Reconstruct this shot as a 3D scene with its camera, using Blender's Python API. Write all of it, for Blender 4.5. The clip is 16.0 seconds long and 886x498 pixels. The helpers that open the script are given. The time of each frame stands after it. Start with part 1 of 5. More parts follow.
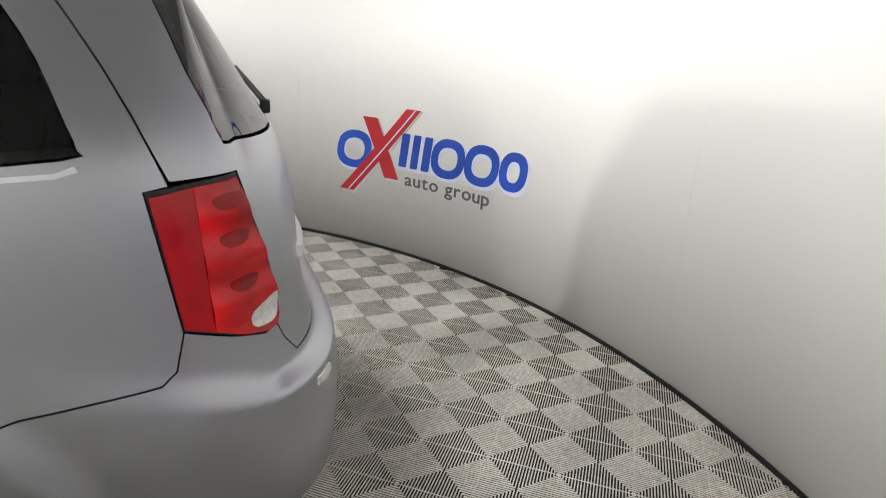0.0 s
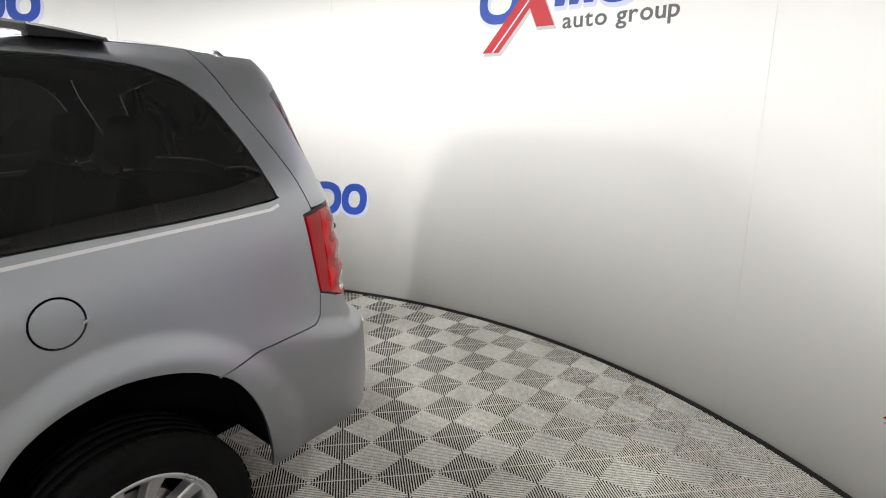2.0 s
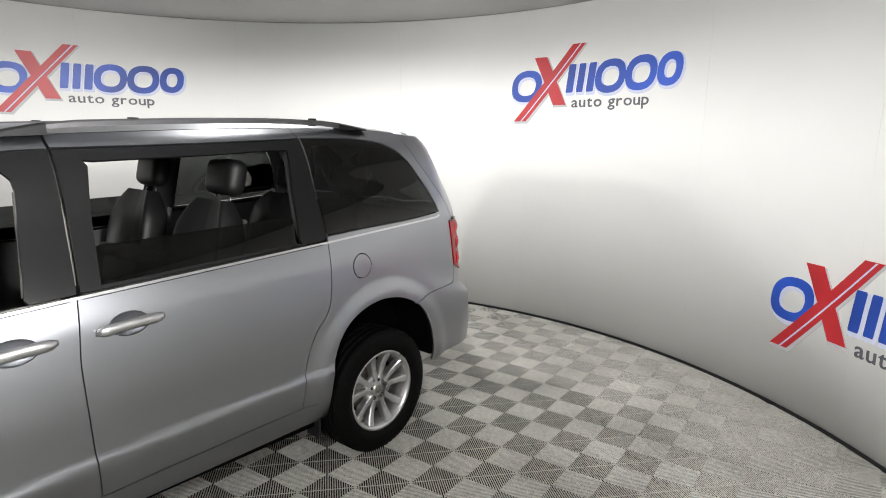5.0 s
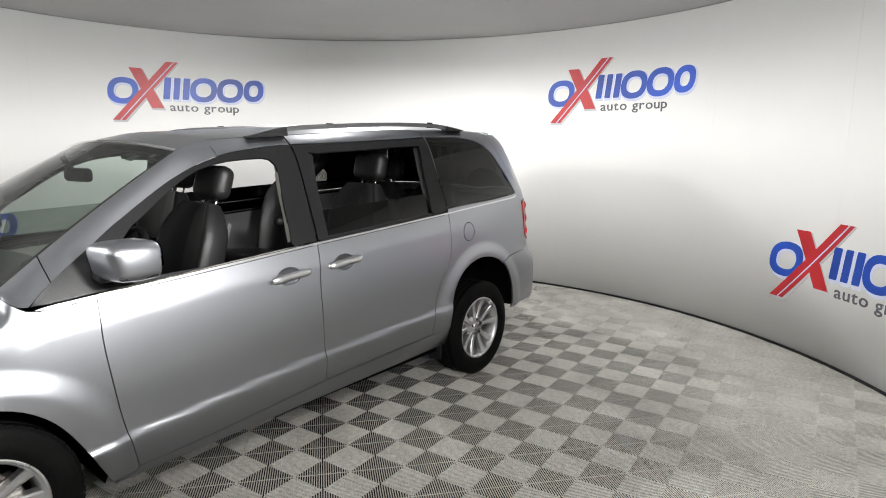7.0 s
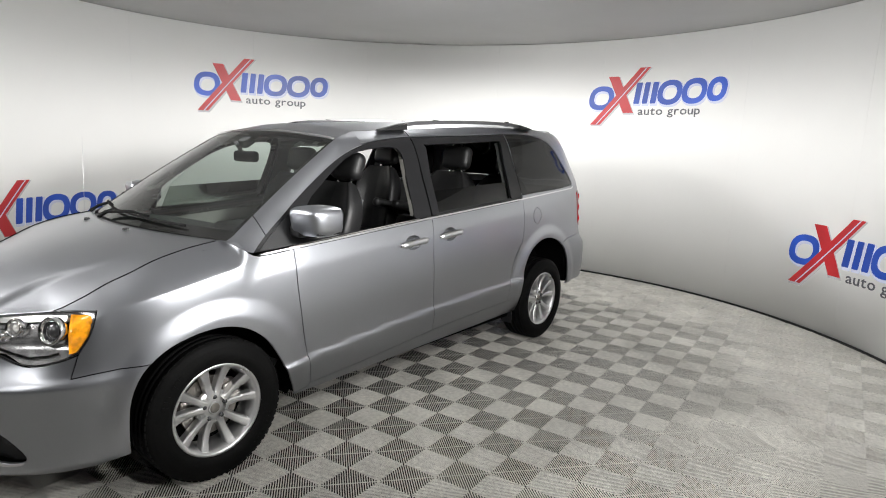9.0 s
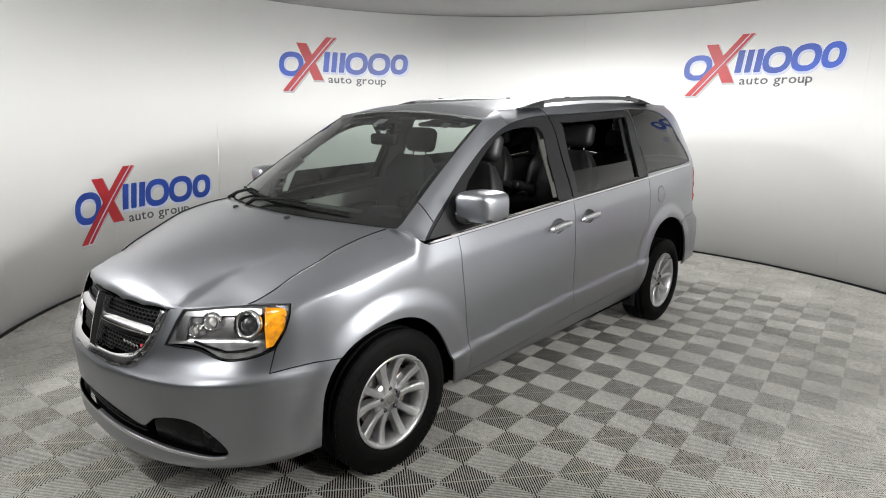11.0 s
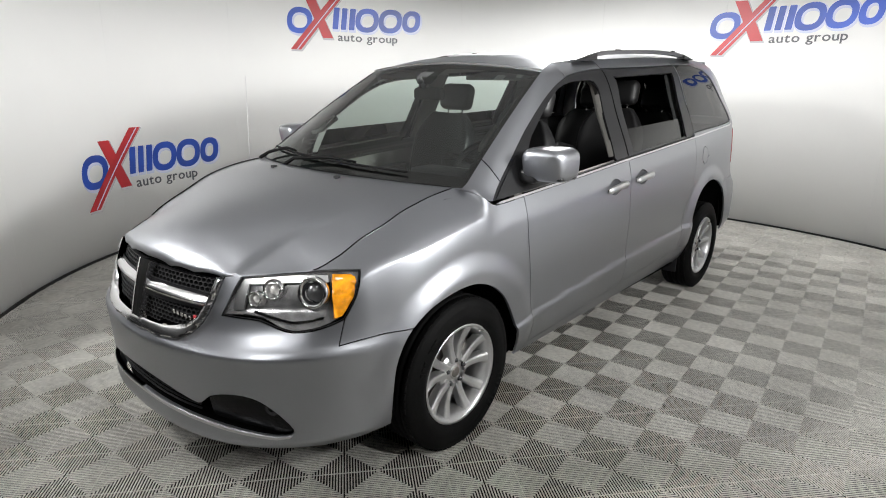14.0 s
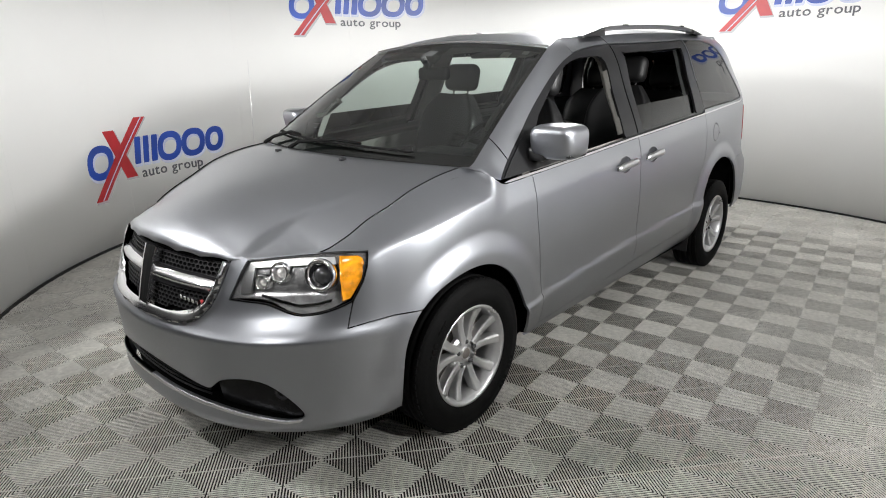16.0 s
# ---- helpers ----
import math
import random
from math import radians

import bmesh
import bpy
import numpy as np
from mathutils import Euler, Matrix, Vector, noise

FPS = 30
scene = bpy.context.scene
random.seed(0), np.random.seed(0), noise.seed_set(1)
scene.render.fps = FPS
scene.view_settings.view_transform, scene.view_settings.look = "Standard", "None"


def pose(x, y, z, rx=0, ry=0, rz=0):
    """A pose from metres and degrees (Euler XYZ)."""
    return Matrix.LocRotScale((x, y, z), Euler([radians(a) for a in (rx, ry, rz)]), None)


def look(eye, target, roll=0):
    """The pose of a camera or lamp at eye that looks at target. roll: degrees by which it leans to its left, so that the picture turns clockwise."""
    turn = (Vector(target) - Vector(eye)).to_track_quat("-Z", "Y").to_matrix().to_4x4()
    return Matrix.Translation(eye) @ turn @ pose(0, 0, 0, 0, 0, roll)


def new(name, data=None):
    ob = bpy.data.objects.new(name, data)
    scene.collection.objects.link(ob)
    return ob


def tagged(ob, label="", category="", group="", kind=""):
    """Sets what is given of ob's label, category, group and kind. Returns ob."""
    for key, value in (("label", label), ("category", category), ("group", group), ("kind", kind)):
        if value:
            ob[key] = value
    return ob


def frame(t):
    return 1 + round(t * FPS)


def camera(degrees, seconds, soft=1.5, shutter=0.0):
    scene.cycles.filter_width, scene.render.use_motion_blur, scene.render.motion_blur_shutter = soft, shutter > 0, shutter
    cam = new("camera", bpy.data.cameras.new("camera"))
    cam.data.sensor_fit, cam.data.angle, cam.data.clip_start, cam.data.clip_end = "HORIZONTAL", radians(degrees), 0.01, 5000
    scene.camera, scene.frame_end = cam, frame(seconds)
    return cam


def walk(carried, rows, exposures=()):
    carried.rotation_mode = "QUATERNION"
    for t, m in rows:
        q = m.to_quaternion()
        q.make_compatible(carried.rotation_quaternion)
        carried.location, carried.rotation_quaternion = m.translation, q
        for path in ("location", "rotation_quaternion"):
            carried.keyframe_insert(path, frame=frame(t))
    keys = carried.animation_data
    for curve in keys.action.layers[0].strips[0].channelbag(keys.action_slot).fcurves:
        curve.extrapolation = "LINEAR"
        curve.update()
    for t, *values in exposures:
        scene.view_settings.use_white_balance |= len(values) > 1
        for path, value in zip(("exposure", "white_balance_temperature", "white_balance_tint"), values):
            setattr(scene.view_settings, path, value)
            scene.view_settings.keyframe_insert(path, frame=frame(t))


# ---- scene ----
cam = camera(73.2, 16.0, soft=1.0)
PATH = [
    (0, (-3.825, 2.083, 1.55), (-4.58, 0.34, 0.924), 4.2),
    (0.5, (-3.528, 2.223, 1.54), (-4.525, 0.598, 0.934), 2.0),
    (1, (-3.206, 2.209, 1.58), (-4.442, 0.762, 0.965), 1.2),
    (1.5, (-2.879, 2.349, 1.599), (-4.263, 1.021, 1.034), 0.5),
    (2, (-2.54, 2.575, 1.646), (-3.987, 1.282, 1.164), 0.6),
    (2.5, (-2.245, 2.675, 1.666), (-3.695, 1.372, 1.22), 0.5),
    (3, (-1.927, 2.834, 1.711), (-3.414, 1.56, 1.306), 0.9),
    (3.5, (-1.679, 3.068, 1.72), (-3.177, 1.802, 1.328), 1.5),
    (4, (-1.414, 3.184, 1.745), (-2.91, 1.913, 1.365), 1.5),
    (6.5, (0.149, 3.275, 1.709), (-1.402, 2.054, 1.385), 0.6),
    (7, (0.464, 3.432, 1.695), (-1.069, 2.193, 1.354), 0.4),
    (7.5, (0.733, 3.442, 1.707), (-0.779, 2.183, 1.345), 0.4),
    (8, (1.03, 3.324, 1.697), (-0.499, 2.089, 1.326), 1.0),
    (8.5, (1.238, 3.37, 1.685), (-0.307, 2.149, 1.334), 1.6),
    (9, (1.432, 3.464, 1.667), (-0.095, 2.222, 1.316), 2.1),
    (9.5, (1.574, 3.411, 1.664), (0.088, 2.123, 1.302), 2.0),
    (10, (1.719, 3.221, 1.674), (0.25, 1.918, 1.293), 1.6),
    (12.5, (1.831, 2.529, 1.682), (0.4, 1.233, 1.16), -0.3),
    (13, (1.873, 2.475, 1.66), (0.421, 1.205, 1.131), 0.1),
    (13.5, (1.876, 2.457, 1.631), (0.42, 1.192, 1.1), 0.6),
    (14, (1.873, 2.448, 1.594), (0.421, 1.181, 1.059), 0.9),
    (14.5, (1.862, 2.449, 1.572), (0.404, 1.189, 1.036), 0.8),
    (15, (1.847, 2.444, 1.563), (0.409, 1.175, 0.996), -0.4),
    (15.5, (1.857, 2.434, 1.558), (0.434, 1.155, 0.976), -0.7),
    (16, (1.854, 2.428, 1.555), (0.428, 1.15, 0.98), -0.4),
]
EXPOSURES = [(0, 0.18, 6620, 10.5), (1.5, 0.24, 6590, 10), (3.0, 0.23, 6560, 10), (4.2, 0.20, 6540, 10), (6.5, 0.19, 6500, 10), (9.5, 0.22, 6470, 10), (12.5, 0.19, 6420, 10), (16, 0.20, 6420, 10)]
walk(cam, [(t, look(eye, target, roll)) for t, eye, target, roll in PATH], EXPOSURES)


# ---- light ----
world = bpy.data.worlds.new("world")
world.use_nodes = True
scene.world = world
world.node_tree.nodes["Background"].inputs[0].default_value = (1, 1, 1, 1)
world.node_tree.nodes["Background"].inputs[1].default_value = 0.05


WARM = (1.0, 0.99, 0.97)


def unseen_lamp(eye, target, power, radius, cone, blend=0.6):
    """A shaded flood lamp out of view; most are added fills."""
    data = bpy.data.lights.new("unseen_lamp", "SPOT")
    data.energy, data.shadow_soft_size, data.color = power, radius, WARM
    data.spot_size, data.spot_blend = radians(cone), blend
    new("unseen_lamp", data).matrix_world = look(eye, target)


# two floods ahead of the van on its far side, inferred from wall shadows
unseen_lamp((2.3, -1.24, 2.78), (-5.5, 0.2, 1.7), 410, 0.16, 134)
unseen_lamp((4.0, -1.45, 2.25), (-5.5, 0.4, 1.9), 220, 0.16, 60)
# unseen downlight over the roof, added to light the walls evenly
unseen_lamp((-3.3, -0.5, 2.92), (-3.3, -0.5, 0.0), 200, 0.12, 177, 0.3)
# unseen fills, added: floods on the open side of the booth, one across the roof to the far wall, and downlights ahead
# of the van and along the walk
unseen_lamp((1.8, 4.9, 2.55), (-4.8, 0.6, 0.8), 190, 0.40, 64, 0.5)
unseen_lamp((-0.3, 5.0, 2.6), (-6.1, 1.0, 1.2), 360, 0.20, 50, 0.8)
unseen_lamp((-1.2, 4.7, 2.45), (0.5, -4.0, 3.2), 860, 0.30, 76, 0.6)
unseen_lamp((3.2, 1.3, 2.92), (2.6, 0.9, 0.0), 120, 0.50, 165, 0.4)
for x in (-2.7, 0.6):
    unseen_lamp((x, 4.3, 2.92), (x - 0.3, 2.6, 0.0), 170, 0.10, 130, 0.5)


# ---- materials ----
def material(name, color, rough=0.5, metal=0.0, grain=0.0, grain_scale=60.0, stain=0.0, stain_scale=2.0, bump=0.0, bump_scale=200.0, coat=0.0, coat_rough=0.04, random=0.0, spec=0.5, rough_var=0.0, laid=False):
    """A Principled surface whose colour varies with fine grain, broad stains and from piece to piece; laid: the pattern runs on over pieces."""
    m = bpy.data.materials.new(name)
    m.use_nodes = True
    nt = m.node_tree
    b = nt.nodes["Principled BSDF"]
    b.inputs["Roughness"].default_value, b.inputs["Metallic"].default_value = rough, metal
    b.inputs["Coat Weight"].default_value, b.inputs["Coat Roughness"].default_value = coat, coat_rough
    b.inputs["Specular IOR Level"].default_value = spec
    tex = nt.nodes.new("ShaderNodeTexCoord")
    link = nt.links.new
    where = nt.nodes.new("ShaderNodeNewGeometry").outputs["Position"] if laid else tex.outputs["Object"]
    value = nt.nodes.new("ShaderNodeValue")
    value.outputs[0].default_value = 1.0
    out = value.outputs[0]

    def noise_term(scale, amount, detail):
        n = nt.nodes.new("ShaderNodeTexNoise")
        n.inputs["Scale"].default_value, n.inputs["Detail"].default_value = scale, detail
        link(where, n.inputs["Vector"])
        r = nt.nodes.new("ShaderNodeMapRange")
        r.inputs["From Min"].default_value, r.inputs["From Max"].default_value = 0.3, 0.7
        r.inputs["To Min"].default_value, r.inputs["To Max"].default_value = 1 - amount, 1 + amount
        link(n.outputs["Fac"], r.inputs["Value"])
        return r.outputs["Result"]

    terms = []
    if grain:
        terms.append(noise_term(grain_scale, grain, 3))
    if stain:
        terms.append(noise_term(stain_scale, stain, 4))
    if random:
        info = nt.nodes.new("ShaderNodeObjectInfo")
        r = nt.nodes.new("ShaderNodeMapRange")
        r.inputs["To Min"].default_value, r.inputs["To Max"].default_value = 1 - random, 1 + random
        link(info.outputs["Random"], r.inputs["Value"])
        terms.append(r.outputs["Result"])
    for t in terms:
        mul = nt.nodes.new("ShaderNodeMath")
        mul.operation = "MULTIPLY"
        link(out, mul.inputs[0]), link(t, mul.inputs[1])
        out = mul.outputs[0]
    if terms:
        mix = nt.nodes.new("ShaderNodeVectorMath")
        mix.operation = "SCALE"
        mix.inputs[0].default_value = color
        link(out, mix.inputs["Scale"])
        link(mix.outputs["Vector"], b.inputs["Base Color"])
    else:
        b.inputs["Base Color"].default_value = (*color, 1)
    if rough_var:
        r = noise_term(stain_scale * 2.3 + 1, rough_var, 4)
        mul = nt.nodes.new("ShaderNodeMath")
        mul.operation = "MULTIPLY"
        mul.inputs[1].default_value = rough
        link(r, mul.inputs[0]), link(mul.outputs[0], b.inputs["Roughness"])
    if bump:
        n = nt.nodes.new("ShaderNodeTexNoise")
        n.inputs["Scale"].default_value, n.inputs["Detail"].default_value = bump_scale, 3
        link(where, n.inputs["Vector"])
        bp = nt.nodes.new("ShaderNodeBump")
        bp.inputs["Strength"].default_value, bp.inputs["Distance"].default_value = bump, 0.002
        link(n.outputs["Fac"], bp.inputs["Height"])
        link(bp.outputs["Normal"], b.inputs["Normal"])
    return m


def glass(name, tint, rough=0.0, ior=1.5, shell=False):
    """Thin glass: tinted pass-through with a mirror gloss that Fresnel drives (facing angle for a two-sided shell)."""
    m = bpy.data.materials.new(name)
    m.use_nodes = True
    nt = m.node_tree
    nt.nodes.clear()
    outn, mix = nt.nodes.new("ShaderNodeOutputMaterial"), nt.nodes.new("ShaderNodeMixShader")
    tr, gl, fr = nt.nodes.new("ShaderNodeBsdfTransparent"), nt.nodes.new("ShaderNodeBsdfGlossy"), nt.nodes.new("ShaderNodeFresnel")
    tr.inputs["Color"].default_value = (*tint, 1)
    gl.inputs["Roughness"].default_value = rough
    fr.inputs["IOR"].default_value = ior
    if shell:
        lw, pw = nt.nodes.new("ShaderNodeLayerWeight"), nt.nodes.new("ShaderNodeMath")
        lw.inputs["Blend"].default_value = 0.5
        pw.operation = "POWER"
        pw.inputs[1].default_value = 4.0
        nt.links.new(lw.outputs["Facing"], pw.inputs[0])
        nt.links.new(pw.outputs[0], mix.inputs[0])
    else:
        nt.links.new(fr.outputs[0], mix.inputs[0])
    nt.links.new(tr.outputs[0], mix.inputs[1])
    nt.links.new(gl.outputs[0], mix.inputs[2])
    nt.links.new(mix.outputs[0], outn.inputs["Surface"])
    return m


wall_white = material("wall_white", (0.86, 0.86, 0.845), 0.55, stain=0.02, stain_scale=0.8, bump=0.05, bump_scale=30, spec=0.3)
ceiling_grey = material("ceiling_grey", (0.50, 0.50, 0.495), 0.8, stain=0.03, stain_scale=1.5)
# three tones for added walls out of view, set by what the van mirrors
unseen_dark = material("unseen_dark", (0.10, 0.10, 0.099), 0.7, stain=0.1)
unseen_mid = material("unseen_mid", (0.20, 0.20, 0.198), 0.7, stain=0.1)
bounce_pale = material("bounce_pale", (0.60, 0.60, 0.59), 0.6, stain=0.04)
tile_grey = material("tile_grey", (0.62, 0.606, 0.56), 0.34, laid=True, grain=0.16, grain_scale=38, stain=0.16, stain_scale=2.2, random=0.05, bump=0.15, bump_scale=300, rough_var=0.25)
# shade of the void between the tile ribs, put into a near-black colour
void_black = material("void_black", (0.008, 0.008, 0.0075), 0.85, stain=0.3, stain_scale=4)
paint = material("silver_paint", (0.41, 0.422, 0.452), 0.36, 1.0, grain=0.10, grain_scale=900, coat=0.35, coat_rough=0.12)
trim_black = material("trim_black", (0.017, 0.017, 0.018), 0.38, spec=0.25, grain=0.15, grain_scale=150, bump=0.06, bump_scale=500)
gloss_black = material("gloss_black", (0.013, 0.013, 0.014), 0.28, grain=0.05, spec=0.28)
pocket_black = material("pocket_black", (0.006, 0.006, 0.0065), 0.22, spec=0.25, grain=0.1)
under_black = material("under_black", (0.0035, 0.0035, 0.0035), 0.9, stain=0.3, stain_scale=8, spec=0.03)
rubber = material("tyre_rubber", (0.006, 0.006, 0.006), 0.6, spec=0.06, grain=0.2, grain_scale=120, stain=0.2, stain_scale=9, bump=0.1, bump_scale=250)
alloy = material("rim_alloy", (0.68, 0.68, 0.685), 0.34, 0.9, grain=0.03, grain_scale=300, rough_var=0.2)
satin = material("satin_metal", (0.72, 0.72, 0.73), 0.28, 1.0, grain=0.03)
grille_metal = material("grille_metal", (0.84, 0.84, 0.85), 0.17, 1.0)
chrome = material("chrome", (0.86, 0.86, 0.87), 0.07, 1.0)
steel = material("brake_steel", (0.30, 0.28, 0.26), 0.42, 0.9, stain=0.3, stain_scale=20)
leather = material("black_leather", (0.012, 0.012, 0.0125), 0.48, grain=0.12, grain_scale=60, bump=0.25, bump_scale=160)
cabin_grey = material("cabin_grey", (0.085, 0.089, 0.088), 0.65, grain=0.12, grain_scale=100, bump=0.1)
cabin_pale = material("cabin_pale", (0.30, 0.29, 0.27), 0.75, grain=0.06, grain_scale=100)
lamp_red = material("lamp_red", (0.56, 0.003, 0.008), 0.12, coat=0.0, spec=0.45, stain=0.38, stain_scale=11)
lamp_red_dark = material("lamp_red_dark", (0.40, 0.002, 0.007), 0.14, coat=0.0, spec=0.4, stain=0.15, stain_scale=12)
lamp_facet = material("lamp_facet", (0.27, 0.002, 0.004), 0.2, spec=0.3, stain=0.2, stain_scale=30)
lamp_clear = material("lamp_clear", (0.75, 0.74, 0.72), 0.15, 0.2, coat=1.0, stain=0.15, stain_scale=60)
lamp_amber = material("lamp_amber", (1.0, 0.38, 0.012), 0.2, coat=1.0, stain=0.32, stain_scale=34)
lamp_bowl = material("lamp_bowl", (0.46, 0.46, 0.47), 0.22, 0.85, stain=0.3, stain_scale=24)
lamp_dark = material("lamp_dark", (0.10, 0.10, 0.105), 0.25, 0.6)
logo_blue = material("logo_blue", (0.013, 0.066, 0.41), 0.4, stain=0.45, stain_scale=1.6)
logo_red = material("logo_red", (0.47, 0.018, 0.025), 0.4, stain=0.12, stain_scale=5)
logo_grey = material("logo_grey", (0.10, 0.10, 0.115), 0.45)
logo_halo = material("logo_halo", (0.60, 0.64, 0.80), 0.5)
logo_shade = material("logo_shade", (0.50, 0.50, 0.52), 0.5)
paper = material("paper", (0.75, 0.73, 0.70), 0.7)
rail_grey = material("rail_grey", (0.14, 0.14, 0.145), 0.42, 0.6, grain=0.05)
joint_grey = material("joint_grey", (0.83, 0.83, 0.815), 0.6)
glass_clear = glass("glass_clear", (0.62, 0.73, 0.67), ior=2.05)
glass_side = glass("glass_side", (0.50, 0.55, 0.52))
glass_dark = glass("glass_dark", (0.075, 0.08, 0.078), ior=1.55)
glass_rear = glass("glass_rear", (0.075, 0.08, 0.078), ior=2.6)
glass_lamp = glass("glass_lamp", (0.96, 0.96, 0.955), shell=True)


# ---- building helpers ----
def part(name, bm, mat, parent=None, label="", smooth=False):
    """One mesh object from a bmesh (or a mesh), under a thing or a part."""
    if isinstance(bm, bmesh.types.BMesh):
        me = bpy.data.meshes.new(name)
        bm.to_mesh(me)
        bm.free()
    else:
        me = bm
    if not me.materials:
        me.materials.append(mat)
    if smooth:
        me.polygons.foreach_set("use_smooth", [True] * len(me.polygons))
    ob = new(name, me)
    if parent:
        ob.parent = parent
    if label:
        ob["label"] = label
    return ob


def thing(name, label, category, group="", kind=""):
    return tagged(new(name), label, category, group, kind)


def box(bm, x0, x1, y0, y1, z0, z1, bevel=0.0, seg=2, m=None):
    made = bmesh.ops.create_cube(bm, size=1, matrix=Matrix.Translation(((x0 + x1) / 2, (y0 + y1) / 2, (z0 + z1) / 2)) @ Matrix.Diagonal((x1 - x0, y1 - y0, z1 - z0, 1)))
    vs = made["verts"]
    if bevel:
        es = list({e for v in vs for e in v.link_edges})
        out = bmesh.ops.bevel(bm, geom=es, offset=bevel, segments=seg, profile=0.5, affect="EDGES")
        vs = list({v for v in out["verts"]} | {v for v in vs if v.is_valid})
    if m is not None:
        bmesh.ops.transform(bm, matrix=m, verts=vs)
    return vs


def tube(bm, points, radius, sides=8, taper=None):
    """A round bar along a line of places."""
    pts = [Vector(p) for p in points]
    rings = []
    for i, p in enumerate(pts):
        d = (pts[min(i + 1, len(pts) - 1)] - pts[max(i - 1, 0)]).normalized()
        a = d.orthogonal().normalized() if abs(d.z) > 0.9 else d.cross(Vector((0, 0, 1))).normalized()
        b = d.cross(a)
        r = radius if taper is None else radius + (taper - radius) * i / (len(pts) - 1)
        rings.append([bm.verts.new(p + r * (math.cos(2 * math.pi * k / sides) * a + math.sin(2 * math.pi * k / sides) * b)) for k in range(sides)])
    for r0, r1 in zip(rings, rings[1:]):
        for k in range(sides):
            bm.faces.new((r0[k], r0[(k + 1) % sides], r1[(k + 1) % sides], r1[k]))
    bm.faces.new(rings[0][::-1]), bm.faces.new(rings[-1])


def lathe(bm, profile, segments=64, closed=False, m=Matrix.Identity(4)):
    """Turns (radius, y) pairs round the y axis."""
    rings = []
    for r, y in profile:
        rings.append([bm.verts.new(m @ Vector((r * math.cos(2 * math.pi * k / segments), y, r * math.sin(2 * math.pi * k / segments)))) for k in range(segments)])
    pairs = list(zip(rings, rings[1:])) + ([(rings[-1], rings[0])] if closed else [])
    for a, b in pairs:
        for k in range(segments):
            bm.faces.new((a[k], a[(k + 1) % segments], b[(k + 1) % segments], b[k]))


def loft(rows):
    """A mesh through rows of places, with smooth shading."""
    bm = bmesh.new()
    vs = [[bm.verts.new(p) for p in row] for row in rows]
    for a, b in zip(vs, vs[1:]):
        for i in range(len(a) - 1):
            bm.faces.new((a[i], a[i + 1], b[i + 1], b[i]))
    for f in bm.faces:
        f.smooth = True
    return bm


def prism(bm, outline, h0, h1, m=Matrix.Identity(4)):
    """An upright solid over a flat outline (counter-clockwise), from h0 to h1 along local z."""
    lo = [bm.verts.new(m @ Vector((x, y, h0))) for x, y in outline]
    hi = [bm.verts.new(m @ Vector((x, y, h1))) for x, y in outline]
    n = len(outline)
    bm.faces.new(hi), bm.faces.new(lo[::-1])
    for i in range(n):
        bm.faces.new((lo[i], lo[(i + 1) % n], hi[(i + 1) % n], hi[i]))


# ---- booth: round wall, ceiling, floor ----
CX, CY, AX, AY, TOP = -2.107, 0.153, 3.90, 4.11, 3.02


def on_wall(deg, z, out=0.0):
    a = radians(deg)
    n = Vector((math.cos(a) / AX, math.sin(a) / AY, 0)).normalized()
    return Vector((CX + AX * math.cos(a), CY + AY * math.sin(a), z)) - out * n


W0, W1 = 96.0, 338.0
bm = bmesh.new()
steps = 242
ring = []
for i in range(steps + 1):
    deg = W0 + (W1 - W0) * i / steps
    ring.append([bm.verts.new(on_wall(deg, z, o)) for z, o in ((0.018, 0), (TOP, 0), (TOP, -0.06), (0.018, -0.06))])
for a, b in zip(ring, ring[1:]):
    for k in range(4):
        bm.faces.new((a[k], b[k], b[(k + 1) % 4], a[(k + 1) % 4]))
bm.faces.new(ring[0]), bm.faces.new(ring[-1][::-1])
bmesh.ops.recalc_face_normals(bm, faces=bm.faces)
wall = tagged(part("wall_round", bm, wall_white, smooth=False), "smooth white curved booth wall with faint upright joints", "wall", kind="structure")
for f_ in wall.data.polygons:
    f_.use_smooth = abs(f_.normal.z) < 0.5

# dark cove strip at the foot of the wall
bm = bmesh.new()
ring = []
for i in range(steps + 1):
    deg = W0 + (W1 - W0) * i / steps
    ring.append([bm.verts.new(on_wall(deg, z, o)) for z, o in ((-0.01, 0.010), (0.021, 0.010), (0.021, -0.05), (-0.01, -0.05))])
for a, b in zip(ring, ring[1:]):
    for k in range(4):
        bm.faces.new((a[k], b[k], b[(k + 1) % 4], a[(k + 1) % 4]))
bmesh.ops.recalc_face_normals(bm, faces=bm.faces)
tagged(part("baseboard_round", bm, trim_black), "thin black rubber strip at the foot of the wall", "baseboard", kind="structure")

# upright joints between the wall sheets
for deg in (118, 137.5, 156.8, 182.5, 203, 229.5, 252, 274.5, 297, 318):
    bm = bmesh.new()
    pts = [on_wall(deg + d, z, 0.0012) for z in (0.04, TOP - 0.01) for d in (-0.018, 0.018)]
    vs = [bm.verts.new(p) for p in (pts[0], pts[1], pts[3], pts[2])]
    bm.faces.new(vs)
    bmesh.ops.solidify(bm, geom=bm.faces[:], thickness=0.0008)
    tagged(part("trim_joint", bm, joint_grey), "hairline joint between two white wall sheets", "joint", kind="structure")

bm = bmesh.new()
bmesh.ops.create_grid(bm, x_segments=1, y_segments=1, size=13, matrix=pose(CX, CY, TOP + 0.04))
bmesh.ops.solidify(bm, geom=bm.faces[:], thickness=0.035)
tagged(part("ceiling", bm, ceiling_grey), "flat grey ceiling above the booth", "ceiling", kind="structure")

